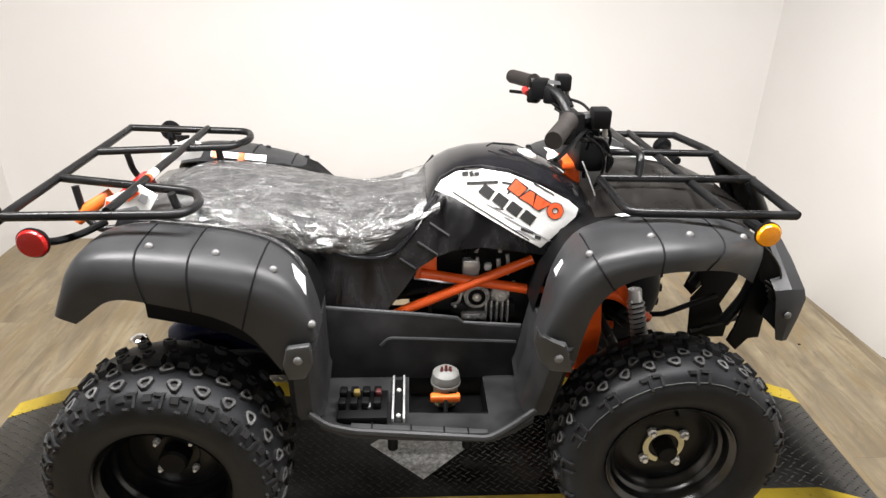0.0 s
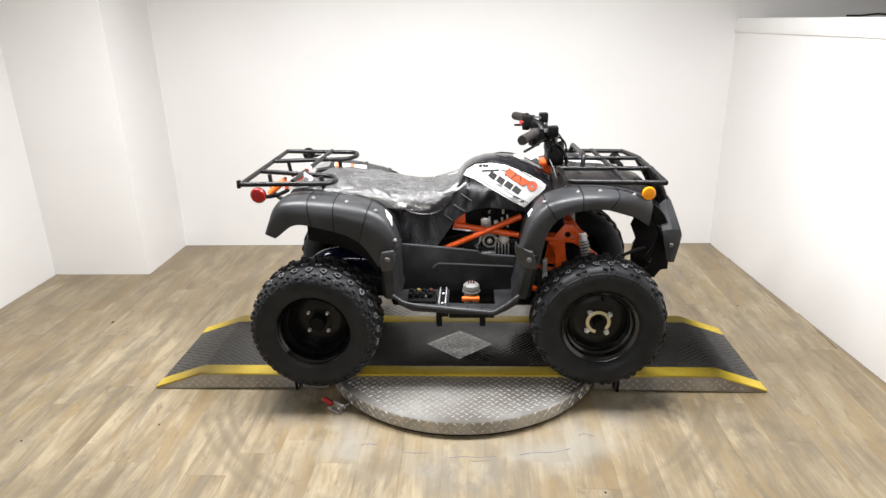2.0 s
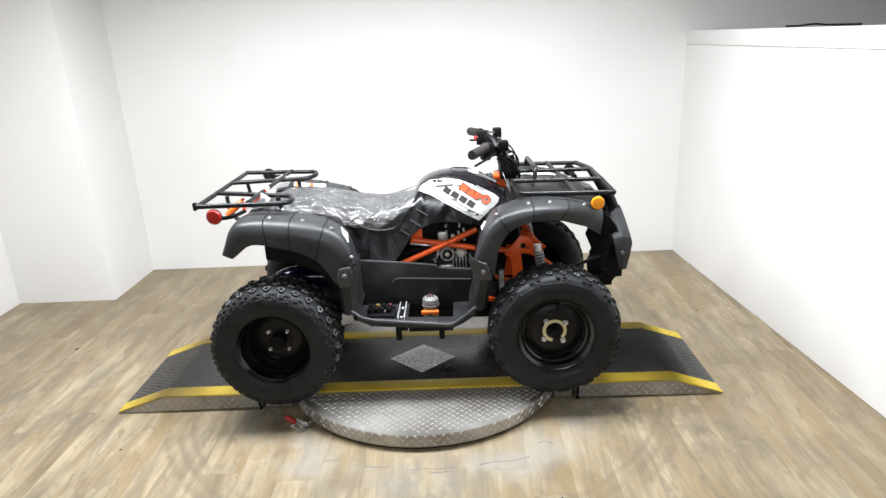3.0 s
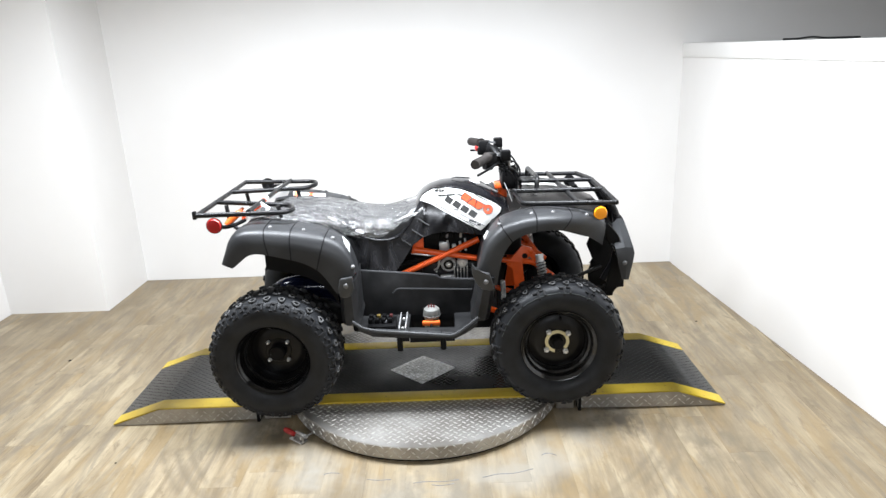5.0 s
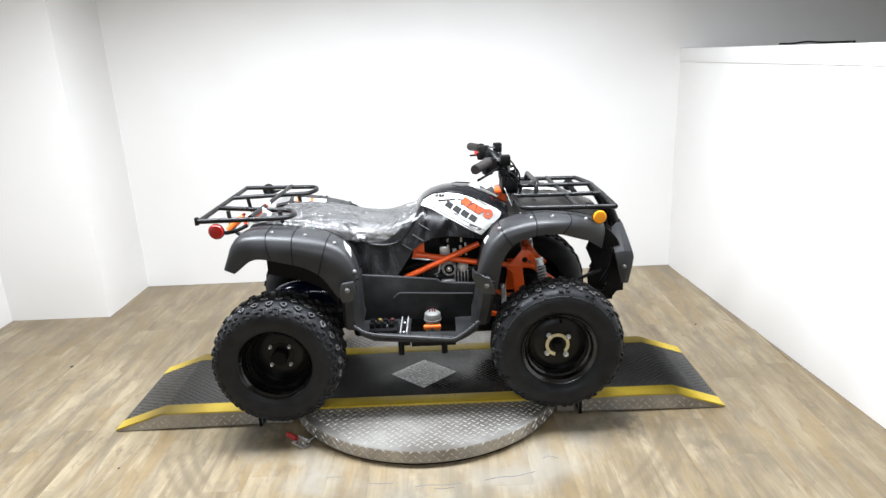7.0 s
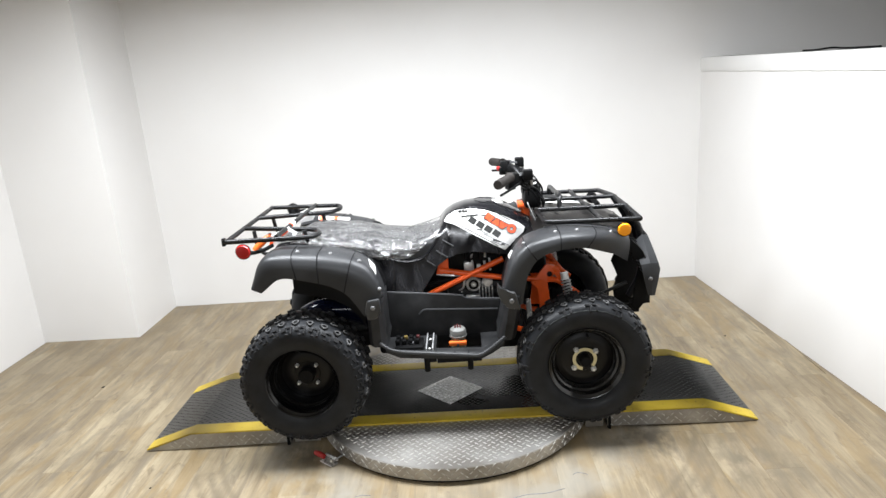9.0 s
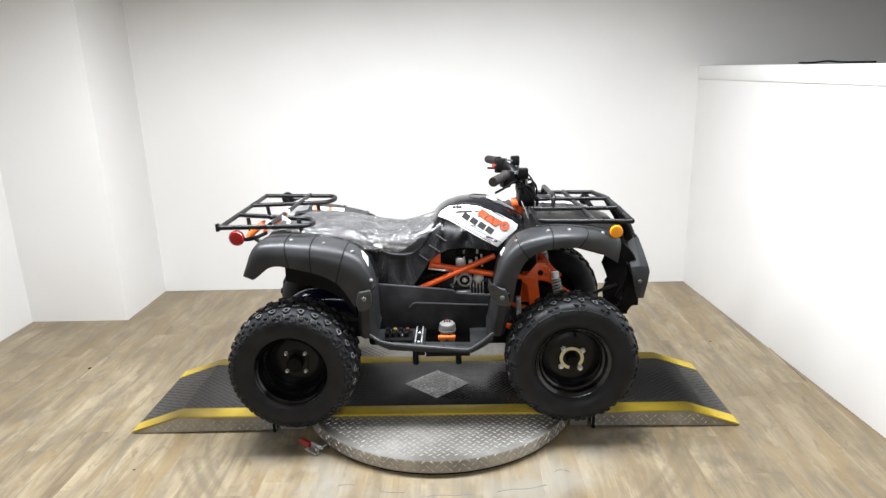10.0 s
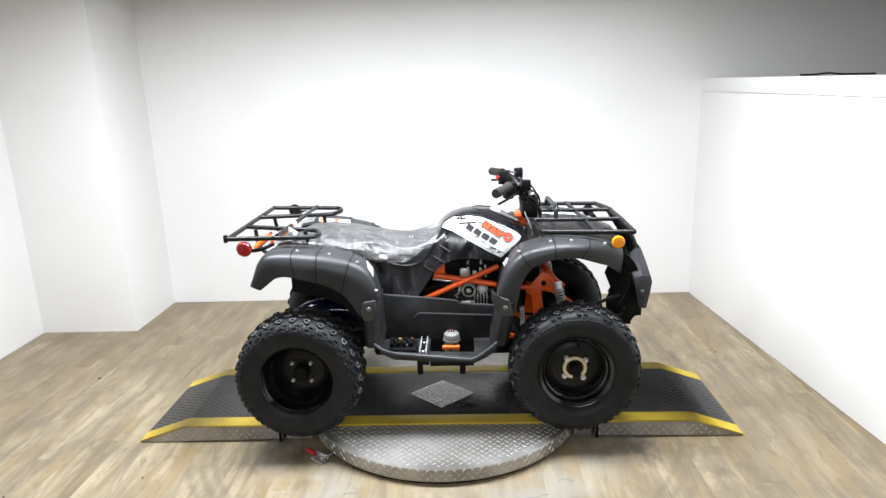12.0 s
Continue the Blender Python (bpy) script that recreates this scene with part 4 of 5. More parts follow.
# footwells
def footwell(s):
    wall_o = [(-.245, .395), (-.262, .44), (-.262, .608), (-.02, .585), (.085, .572), (.10, .558), (.245, .548), (.272, .44), (.255, .395)]
    w = slab(BM(), [at(x, .196, z, s) for x, z in wall_o], (0, s * 0.012, 0), 0.003)
    f = part("footwell", w, M_FOOT, bike, "black plastic footwell", 30)
    ridge = [at(-.105, .21, .500, s), at(-.085, .21, .522, s), at(.235, .21, .506, s)]
    part("moulded_ridge", tube(BM(), rounded(ridge, 0.02), 0.004, 6), M_PLASTIC, f, "moulded ridge")
    part("top_lip", tube(BM(), [at(x, .202, z, s) for x, z in wall_o[2:7]], 0.006, 8), M_PLASTIC, f, "rolled top edge")
    # tray floor with an upturned outer lip and a well for the pedal
    bm, rows = BM(), []
    for v, z in ((.196, .402), (.26, .396), (.345, .396), (.41, .400), (.432, .408), (.436, .398), (.432, .384), (.40, .382), (.25, .392)):
        e = max(0, v - .3)
        q = e * 7
        rows.append([bm.verts.new(p) for p in (at(-.245 + e * .1, v, z + .05 * q, s), at(-.175, v, z + .020 * q, s), at(-.035, v, z + .008 * q, s), at(.155, v, z - .002, s), at(.20, v, z + .022 * q, s), at(.245, v, z + .055 * q, s))])
    for i, (a, b) in enumerate(zip(rows, rows[1:])):
        for k in range(5):
            if not (k == 2 and i in (0, 1, 7)):
                bm.faces.new((a[k], a[k + 1], b[k + 1], b[k]))
    part("tray", bm, M_FOOT, f, "black plastic foot tray", 40)
    well = [[at(x, v, z, s) for x, z in ((-.035, .398), (-.033, .332), (.153, .332), (.155, .396))] for v in (.196, .345)]
    bm = loft(BM(), well, closed=False)
    slab(bm, [at(-.034, .345, .398, s), at(-.033, .345, .332, s), at(.153, .345, .332, s), at(.154, .345, .396, s)], (0, s * .003, 0))
    part("pedal_well", bm, M_DARK, f, "dark well round the pedal", 30)
    part("tray_lip", tube(BM(), rounded([at(-.255, .428, .470, s), at(-.215, .436, .442, s), at(-.160, .440, .430, s), at(.148, .434, .396, s), at(.20, .430, .428, s), at(.252, .424, .468, s)], .02), 0.0075, 8), M_PLASTIC, f, "raised outer lip")
    part("tray_ledge", slab(BM(), [at(-.165, .414, .4265, s), at(-.165, .432, .4295, s), at(.146, .430, .4005, s), at(.146, .412, .3985, s)], (0, 0, .004), .001), M_CAP, f, "worn pale ledge of the tray")
    for x in (-.118, -.03, .045, .10):
        part("ledge_slot", box(BM(), at(x, .424, .4185 - .094 * (x + .09), s) - Vector((.0015, .010, .004)), at(x, .424, .4185 - .094 * (x + .09), s) + Vector((.0015, .010, .0105)), 0), M_DARK, f)
    # pillars up to the fenders
    for spine in (((-.258, .452), (-.263, .475), (-.263, .530), (-.262, .640)), ((.257, .452), (.264, .475), (.276, .540), (.292, .640))):
        rings = []
        for p in smooth_path([(x, 0, z) for x, z in spine], 3):
            t = (p.z - .4) / .24
            wd, vo = .050 - .006 * t, .420 + .027 * t
            x, z = p.x, p.z
            rings.append([at(x - wd * .6, .20, z, s), at(x - wd * .75, .36, z, s), at(x - wd * .7, vo - .02, z, s), at(x - wd * .35, vo, z, s), at(x + wd * .35, vo, z, s), at(x + wd * .7, vo - .02, z, s), at(x + wd * .75, .36, z, s), at(x + wd * .6, .20, z, s)])
        part("pillar", loft(BM(), rings), M_FOOT, f, "black plastic pillar", 45)
    # grey joining caps with a rivet
    for pts, rv in ((((-.288, .580), (-.295, .618), (-.285, .660), (-.235, .668), (-.232, .618), (-.250, .584)), (-.262, .632)),
                    (((.229, .706), (.243, .676), (.262, .664), (.296, .662), (.317, .588), (.268, .594), (.240, .624), (.226, .668)), (.281, .628))):
        cap = part("joint_cap", slab(BM(), [at(x, .438, z, s) for x, z in pts], (0, s * 0.018, 0), 0.006), M_CAP, f, "grey plastic joint cap, highlight in its colour")
        rivet(at(rv[0], .456, rv[1], s), (0, s, 0), cap, 0.010)
    # foot peg plate, brake parts and the small reservoir
    part("peg_rack", box(BM(), at(-.20, .30 if s > 0 else .40, .400, s), at(-.085, .40 if s > 0 else .30, .432, s), 0.003), M_DARK, f, "black slotted peg base")
    for k in range(4):
        for j in range(2):
            part("peg_tooth", box(BM(), at(-.19 + .027 * k, .32 + .04 * j, .430, s) - Vector((.009, .012, 0)), at(-.19 + .027 * k, .32 + .04 * j, .452, s) + Vector((.009, .012, 0)), 0.003), M_DARK, f)
    for x in (-.073, -.047):
        part("peg_rail", box(BM(), at(x, .305, .396, s) - Vector((.0025, .082, 0)), at(x, .305, .418, s) + Vector((.0025, .082, 0)), 0.001), M_ALU, f, "bare metal peg rail")
    part("peg_plate", box(BM(), at(-.06, .305, .392, s) - Vector((.010, .08, 0)), at(-.06, .305, .406, s) + Vector((.010, .08, 0)), 0.002), M_DARK, f)
    for z, v in ((.410, .365), (.410, .27)):
        part("bolt", dome(BM(), at(-.06, v, z - .004, s), (0, 0, 1), 0.006, 0.006), M_ZINC, f)
    if s < 0:
        part("wire_clip", box(BM(), at(-.165, .338, .440), at(-.150, .322, .4555), .003), M_CONN, f, "small yellow connector")
        part("wire_clip", box(BM(), at(-.113, .338, .440), at(-.100, .322, .4555), .003), M_CONR, f, "small red connector")
        part("wire_clip", box(BM(), at(-.143, .372, .434), at(-.124, .358, .442), .002), M_DECALG, f, "bare metal clip")
        c = at(.058, .236, .344)
        bot = part("reservoir", lathe(BM(), c, (0, 0, 1), [(0, 0), (.030, 0), (.031, .006), (.031, .056), (.028, .06)], 28), M_RESV, f, "brake fluid reservoir with a milky cap")
        part("reservoir_cap", lathe(BM(), c + Vector((0, 0, .056)), (0, 0, 1), [(.034, 0), (.036, .004), (.036, .020), (.033, .034), (.022, .043), (0, .046)], 28), M_CLEAR, bot, "milky domed cap")
        part("cap_band", lathe(BM(), c + Vector((0, 0, .058)), (0, 0, 1), [(.0365, 0), (.038, .002), (.038, .007), (.0365, .009)], 28), M_CLEAR, bot, "raised rim of the cap")
        part("reservoir_label", box(BM(), c + Vector((.006, -.0335, .026)), c + Vector((.026, -.0295, .052)), .001), M_DARK, bot, "dark label patch")
        for k in (-1, 0, 1):
            part("cap_mark", tube(BM(), [c + Vector((.012 * k, -.010, .096)), c + Vector((.010 * k, -.004, .110 + .004 * (k == 0)))], .0035, 8), M_CONR, bot, "dark red wire end")
        part("brake_pedal", box(BM(), at(.018, .282, .374), at(.093, .262, .393), .0045), M_DIMORANGE, f, "orange pedal sleeve")
        part("pedal_plate", box(BM(), at(.03, .330, .334), at(.085, .30, .345), .003), M_DARK, f, "black pedal foot")
        part("pedal_arm", tube(BM(), [at(.056, .275, .383, s), at(.056, .295, .36, s), at(.056, .31, .34, s)], .006, 8), M_DARK, f)
    for x in (-.075, .105):
        part("mount_stud", tube(BM(), [at(x, .36, .39, s), at(x, .36, .305, s)], 0.0125, 12), M_DARK, f, "black mounting stud under the tray")
        part("mount_bracket", box(BM(), at(x, .36, .355, s) - Vector((.0, .006, .01)), at(x, .36, .385, s) + Vector((.04, .006, 0)), .002), M_DARK, f)


for s in (-1, 1):
    footwell(s)


# body: side covers, tank, seat
def superring(x, w, z0, z1, n=20, p=2.6):
    """Half-round cross-section at x, w wide to each side, from z0 up to z1."""
    pts = []
    for k in range(n + 1):
        a = math.pi * k / n
        c, q = math.cos(a), math.sin(a)
        pts.append(Vector((x, YC - w * math.copysign(abs(c) ** (2 / p), c), z0 + (z1 - z0) * q ** (2 / p))))
    return pts


TANK = [(.010, .160, .80, .878), (.035, .170, .79, .906), (.07, .170, .79, .927), (.12, .168, .79, .942), (.18, .166, .78, .948), (.25, .164, .77, .940), (.31, .16, .76, .914), (.36, .155, .75, .886), (.42, .14, .74, .85)]
part("tank_cover", loft(BM(), [superring(*t, p=2.7) for t in TANK]), M_GLOSS, bike, "gloss black tank cover", 60)
part("tank_console", loft(BM(), [[at(x, v, z + h) for v, h in ((-w, -.016), (-w, .000), (-w + .010, .006), (-w * .5, .001), (w * .5, .001), (w - .010, .006), (w, .000), (w, -.016))] for x, w, z in ((.165, .030, .942), (.185, .058, .942), (.24, .070, .935), (.30, .066, .913), (.36, .054, .880), (.395, .046, .860))]), M_DARK, bike, "matt black filler panel on the tank", 40)
part("fuel_cap", lathe(BM(), at(.262, 0, .921), (.3, 0, .95), [(.027, 0), (.027, .010), (.024, .016), (.012, .017), (.011, .021), (0, .021)], 28), M_ZINC, bike, "bright fuel cap")

COVER = [(-.300, .800), (-.340, .760), (-.300, .700), (-.262, .590), (-.085, .590), (-.050, .645), (-.012, .712), (.030, .742), (.070, .758), (.140, .766), (.290, .738), (.378, .838), (.35, .862), (.28, .906), (.20, .936), (.14, .944), (.080, .939), (.04, .918), (.025, .885), (-.02, .800), (-.065, .752), (-.115, .738), (-.19, .748)]
def lean(z):
    """How far out the side cover lies at height z: it leans in above the engine."""
    return .19 - max(0, z - .76) * .34


DECAL = [(.028, .892), (.042, .913), (.080, .933), (.14, .938), (.20, .929), (.28, .900), (.345, .868), (.368, .850), (.362, .832), (.279, .762), (.225, .790), (.15, .832), (.075, .876)]
for s in (-1, 1):
    cv = part("side_cover", slab(BM(), [at(x, lean(z) - .008, z, s) for x, z in (COVER if s < 0 else [(x, min(z, .775 + .55 * (z - .775)) if z > .775 and x > 0 else z) for x, z in COVER])], (0, s * 0.012, 0), 0.004), M_COVER, bike, "gloss black side cover", 30)
    # near side: lighter tubes paint the highlights of vent edges; far side dark
    for a, b in (((-.012, .775), (.034, .745)), ((.016, .818), (.062, .789)), ((-.055, .735), (-.018, .708))):
        part("vent_slit", tube(BM(), [at(a[0], lean(a[1]) + .0045, a[1], s), at(b[0], lean(b[1]) + .0045, b[1], s)], 0.0035, 6), M_SHADE_SPECK if s > 0 else M_PLASTIC, cv, "raised vent edge")
    part("edge_bead", tube(BM(), smooth_path([at(x, lean(z) + .003, z, s) for x, z in ((-.300, .795), (-.19, .746), (-.115, .736), (-.065, .750), (-.02, .798), (.035, .878))], 4), .0045, 8), M_GLOSS, cv, "gloss black edge bead")
    d = part("decal_panel", slab(BM(), [at(x, lean(z) + .005, z if s < 0 else min(z, .775 + .5 * (z - .775)), s) for x, z in DECAL], (0, s * 0.004, 0), 0.001), M_WHITE, cv, "white graphic panel with orange and black lettering shapes")
    if s < 0:
        u, w = Vector((.86, 0, -.51)).normalized(), Vector((.50, 0, .86)).normalized()
        o = at(.162, lean(.926) + .0094, .926)
        w = Vector((w.x, .34 * w.z, w.z))
        u = Vector((u.x, .34 * u.z, u.z))

        def mark(pts, mat, name="lettering_shape"):
            lift = Vector((0, -.0006 if mat is M_DECALO else 0, 0))
            part(name, slab(BM(), [o + u * a + w * b + lift for a, b in pts], (0, -0.0012, 0)), mat, d)

        def rise(pts):
            return [(a + .002, (b - .002) * .82 + (a - .046) * .10) for a, b in pts]

        def stroke(a0, b0, a1, b1, t, mat, name="graphic_stripe"):
            n = Vector((b0 - b1, a1 - a0)).normalized() * t / 2
            mark([(a0 - n.x, b0 - n.y), (a1 - n.x, b1 - n.y), (a1 + n.x, b1 + n.y), (a0 + n.x, b0 + n.y)], mat, name)

        # orange word shape: three slanted angular blocks and a ring, outlined in black
        for mat, g in ((M_DECALB, .0032), (M_DECALO, 0)):
            mark(rise([(.046 - g, -.006 - g), (.076 + g, -.013 - g), (.084 + g, .017 + g), (.052 - g, .026 + g)]), mat)
            mark(rise([(.080 - g, -.014 - g), (.116 + g, -.018 - g), (.106 + g, .014 + g), (.094 - g, .016 + g)]), mat)
            mark(rise([(.118 - g, -.020 - g), (.132 + g, -.022 - g), (.152 + g, .008 + g), (.112 - g, .013 + g)]), mat)
        for mat, r0, r1, h in ((M_DECALB, .0055, .0205, .0016), (M_DECALO, .008, .0185, .0024)):
            part("lettering_shape", lathe(BM(), o + u * .170 + w * .007, (0, -1, .34), [(r0, 0), (r0, h), (r1, h), (r1, 0)], 24), mat, d)
        # black word shape: four bold slanted blocks
        for k in range(4):
            x0 = -.010 + .038 * k
            mark([(x0, -.049), (x0 + .031, -.0515), (x0 + .035, -.027), (x0 + .005, -.0245)], M_DECALB)
        # speed stripes and scuffs
        for a0, a1, b, t in ((.07, .15, -.066, .003), (.11, .16, -.076, .004), (.02, .09, -.062, .002), (.12, .19, -.062, .003)):
            mark([(a0, b), (a1, b + .004), (a1 + .006, b + .004 + t), (a0 + .008, b + t)], M_DECALG, "graphic_stripe")
        for a0, b0, a1, b1, t in ((-.042, -.046, .020, -.006, .006), (.028, -.002, .048, .006, .004), (-.062, -.034, -.050, -.026, .009), (-.046, -.026, -.040, -.019, .011), (-.037, -.020, -.028, -.013, .008), (-.062, -.022, -.034, -.004, .003), (.040, -.060, .062, -.052, .002), (.052, -.018, .060, .004, .003), (.094, .034, .150, .036, .003), (.120, -.068, .150, -.061, .006), (.158, -.066, .172, -.062, .007)):
            stroke(a0, b0, a1, b1, t, M_DECALB)
        stroke(-.060, -.079, .150, -.079, .0024, M_DECALB)


# seat: vinyl base under wrinkled film
SEAT = [(-.675, .12, .825, .838), (-.655, .14, .825, .845), (-.62, .165, .828, .855), (-.58, .185, .83, .867), (-.52, .20, .825, .871), (-.45, .205, .80, .867), (-.37, .205, .785, .857), (-.29, .20, .765, .842), (-.21, .19, .745, .828), (-.13, .18, .733, .824), (-.06, .175, .745, .833), (.0, .172, .792, .846), (.022, .170, .820, .858), (.040, .166, .846, .868)]
seat = part("seat", loft(BM(), [superring(*t, p=2.6 if t[0] < -.3 else 3.0) for t in SEAT]), M_VINYL, bike, "black vinyl seat", 60)


def film_cover():
    """Loose film over the seat: long folds that run with the seat, crossed by short crumples."""
    rows = smooth_path([(x, w, z0) for x, w, z0, z1 in SEAT], 14)
    tops = smooth_path([(x, w, z1) for x, w, z0, z1 in SEAT], 14)
    rings = []
    for a, b in zip(rows, tops):
        lift = .06 * min(1, max(0, (a.x + .17) / .12)) * min(1, max(0, (.05 - a.x) / .06))
        r = superring(a.x, a.y + .004, a.z - .002 + min(lift, (b.z - a.z) * .75), b.z + .002, 84, 2.6 if a.x < -.3 else 2.6 + min(.4, (a.x + .3) * 4))
        for i, p in enumerate(r):
            warp = noise.noise(Vector((p.x * 6, p.y * 6, p.z * 6 + 9))) * .5
            fold = 1 - abs(noise.noise(Vector((p.x * 4.5 + warp, p.y * 17 + p.x * 5, p.z * 30 + warp)))) * 2.4
            crumple = 1 - abs(noise.noise(Vector((p.x * 24 + p.z * 20, p.y * 24, p.z * 34)))) * 2.2
            nrm = Vector((0, p.y - YC, (p.z - a.z) * 1.5)).normalized() if p.z > a.z else Vector((0, 1, 0))
            r[i] = p + nrm * (0.005 * max(0, fold) ** 2 + 0.0035 * max(0, crumple) ** 2)
        rings.append(r)
    return loft(BM(), rings, closed=False)


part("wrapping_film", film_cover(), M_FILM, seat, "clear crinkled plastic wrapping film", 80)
lab = part("warning_label", slab(BM(), [at(-.590, -.230, .868), at(-.440, -.238, .851), at(-.440, -.222, .838), at(-.590, -.214, .855)], (0, -.003, 0.002)), M_STICK, seat, "white and orange warning label at the seat's edge")
for x in (-.585, -.515):
    z = .8695 - (x + .6) * .1133
    part("label_band", slab(BM(), [at(x, -.2315, z + .001), at(x + .017, -.2323, z - .0007), at(x + .017, -.2143, z - .0175), at(x, -.2135, z - .0158)], (0, -.0045, .003)), M_DIMORANGE, lab, "orange band")


# central frame, engine, exhaust
part("spine", box(BM(), at(-.62, .12, .62), at(.46, -.12, .76), .02), M_DARK, bike, "black chassis core")
part("belly", box(BM(), at(-.30, .17, .30), at(.36, -.17, .40), .02), M_DARK, bike, "black belly pan")
for s in (-1, 1):
    part("frame_brace", tube(BM(), [at(-.085, .175, .564, s), at(.27, .165, .716, s)], 0.0125, 14), M_ORANGE, bike, "orange tubular frame brace")
    part("frame_brace", tube(BM(), [at(-.005, .16, .678, s), at(.33, .165, .620, s)], 0.0125, 14), M_ORANGE, bike, "orange tubular frame brace")
    part("frame_gusset", slab(BM(), [at(-.02, .15, .66, s), at(.035, .15, .66, s), at(.035, .15, .735, s), at(-.01, .15, .70, s)], (0, s * .008, 0), .002), M_ORANGE, bike, "orange gusset plate")
    part("frame_rail", tube(BM(), rounded([at(.33, .15, .62, s), at(.44, .15, .605, s), at(.50, .14, .60, s), at(.60, .13, .52, s)], .04), .012, 12), M_ORANGE, bike, "orange frame rail")
    part("frame_rail", tube(BM(), [at(.30, .17, .40, s), at(.40, .15, .36, s), at(.60, .12, .34, s)], .012, 12), M_ORANGE, bike, "orange lower rail")
    part("shock_tower", slab(BM(), [at(.385, .15, .595, s), at(.455, .15, .678, s), at(.492, .15, .668, s), at(.500, .15, .64, s), at(.455, .15, .60, s), at(.468, .15, .50, s), at(.46, .15, .38, s), at(.405, .15, .38, s), at(.425, .15, .50, s), at(.415, .15, .575, s)], (0, s * .01, 0), .002), M_ORANGE, bike, "orange shock tower bracket")
    part("shock_tower", slab(BM(), [at(.492, .14, .668, s), at(.585, .14, .535, s), at(.575, .14, .50, s), at(.545, .14, .54, s), at(.480, .14, .64, s)], (0, s * .01, 0), .002), M_ORANGE, bike, "orange shock tower bracket")
    # flat dark disc on the bracket, painting the shade of a hole
    part("hole_shade_disc", lathe(BM(), at(.467, .1612, .632, s), (0, s, 0), [(0, 0), (.012, 0), (.012, .001), (0, .001)], 16), M_SHADE_SPECK, bike)
    sh = part("shock_absorber", tube(BM(), [at(.525, .20, .635, s), at(.56, .27, .42, s)], .012, 14), M_DARK, bike, "grey front shock absorber")
    bm = BM()
    A, B = at(.527, .204, .62, s), at(.552, .255, .46, s)
    d = (B - A).normalized()
    e1 = d.orthogonal().normalized()
    e2 = d.cross(e1)
    tube(bm, [A.lerp(B, i / 120) + (e1 * math.cos(i * 2 * math.pi / 9) + e2 * math.sin(i * 2 * math.pi / 9)) * .0175 for i in range(121)], .0048, 7)
    part("coil_spring", bm, M_SPRING, sh, "pale grey coil spring")
    part("shock_cap", tube(BM(), [at(.523, .198, .648, s), at(.527, .204, .618, s)], .017, 14), M_ALU, sh)
    for z0, z1 in ((.34, .33), (.43, .42)):
        for xx in (-.09, .09):
            part("suspension_arm", tube(BM(), [at(.55 + xx, .12, z0, s), at(.56, .36, z1, s)], .012, 10), M_TUBE, bike, "black tubular suspension arm")
    part("bleed_canister", tube(BM(), [at(.362, .26, .56, s), at(.366, .26, .47, s)], .011, 12), M_ALU, bike, "bare metal cylinder")
    part("steering_knuckle", box(BM(), at(.53, .30, .30, s) - Vector((0, .02, 0)), at(.60, .30, .42, s) + Vector((0, .02, 0)), .01), M_DARK, bike)

eng = part("engine", box(BM(), at(.02, .11, .42), at(.30, -.11, .60), .02), M_ENGINE, bike, "black and bare aluminium engine")
for k in range(7):
    z = .61 + .016 * k
    part("cooling_fin", box(BM(), at(.10, .10, z), at(.24, -.10, z + .006), .002), M_ENGINE, eng)
part("cylinder_head", box(BM(), at(.09, .105, .60), at(.25, -.105, .70), .014), M_ENGINE, eng)
part("casing", box(BM(), at(.075, .135, .535), at(.24, .08, .575), .008), M_ENGINE, eng, "black engine casing")
part("round_cover", lathe(BM(), at(.138, .12, .602), (0, -1, 0), [(0, .036), (.010, .036), (.012, .03), (.024, .03), (.028, .034), (.033, .03), (.034, 0)], 28), M_ALU, eng, "round aluminium cover")
part("cover_groove", lathe(BM(), at(.138, .1505, .602), (0, -1, 0), [(.0125, 0), (.0125, .002), (.0225, .002), (.0225, 0)], 28), M_DARK, eng, "black ring groove")
part("cover_bolt", dome(BM(), at(.138, .156, .602), (0, -1, 0), .008, .006), M_ZINC, eng)
part("oil_filter_cap", lathe(BM(), at(.198, .125, .606), (0, -1, 0), [(0, .03), (.014, .03), (.02, .024), (.024, .02), (.024, 0)], 24), M_ALU, eng, "round aluminium cap")
for k in range(5):
    part("casing_rib", box(BM(), at(.160 + .014 * k, .155, .530), at(.165 + .014 * k, .10, .592), .0015), M_ALU, eng)
for x, z, r in ((.098, .60, .007), (.112, .632, .006), (.168, .636, .006), (.232, .632, .007), (.085, .565, .006), (.215, .66, .006)):
    part("casing_bolt", dome(BM(), at(x, .13, z), (0, -1, 0), r, .006), M_ZINC, eng)
for k in range(4):
    part("fitting", tube(BM(), [at(.105 + .03 * k, .12, .715), at(.108 + .03 * k, .125, .748)], .006, 8), M_ALU if k % 2 else M_DARK, eng)
part("cap_groove", lathe(BM(), at(.198, .1505, .606), (0, -1, 0), [(.009, 0), (.009, .003), (.0145, .003), (.0145, 0)], 24), M_DARK, eng, "black ring groove")
part("cap_bolt", dome(BM(), at(.198, .152, .606), (0, -1, 0), .007, .006), M_ZINC, eng)
part("sump_cover", box(BM(), at(.10, .150, .528), at(.165, .10, .552), .006), M_ALU, eng, "bare aluminium sump cover")
part("drain_bolt", dome(BM(), at(.118, .150, .542), (0, -1, 0), .008, .006), M_ZINC, eng)
part("starter_relay", box(BM(), at(.156, .135, .668), at(.174, .11, .686), .004), M_STICK, eng, "small white relay box")
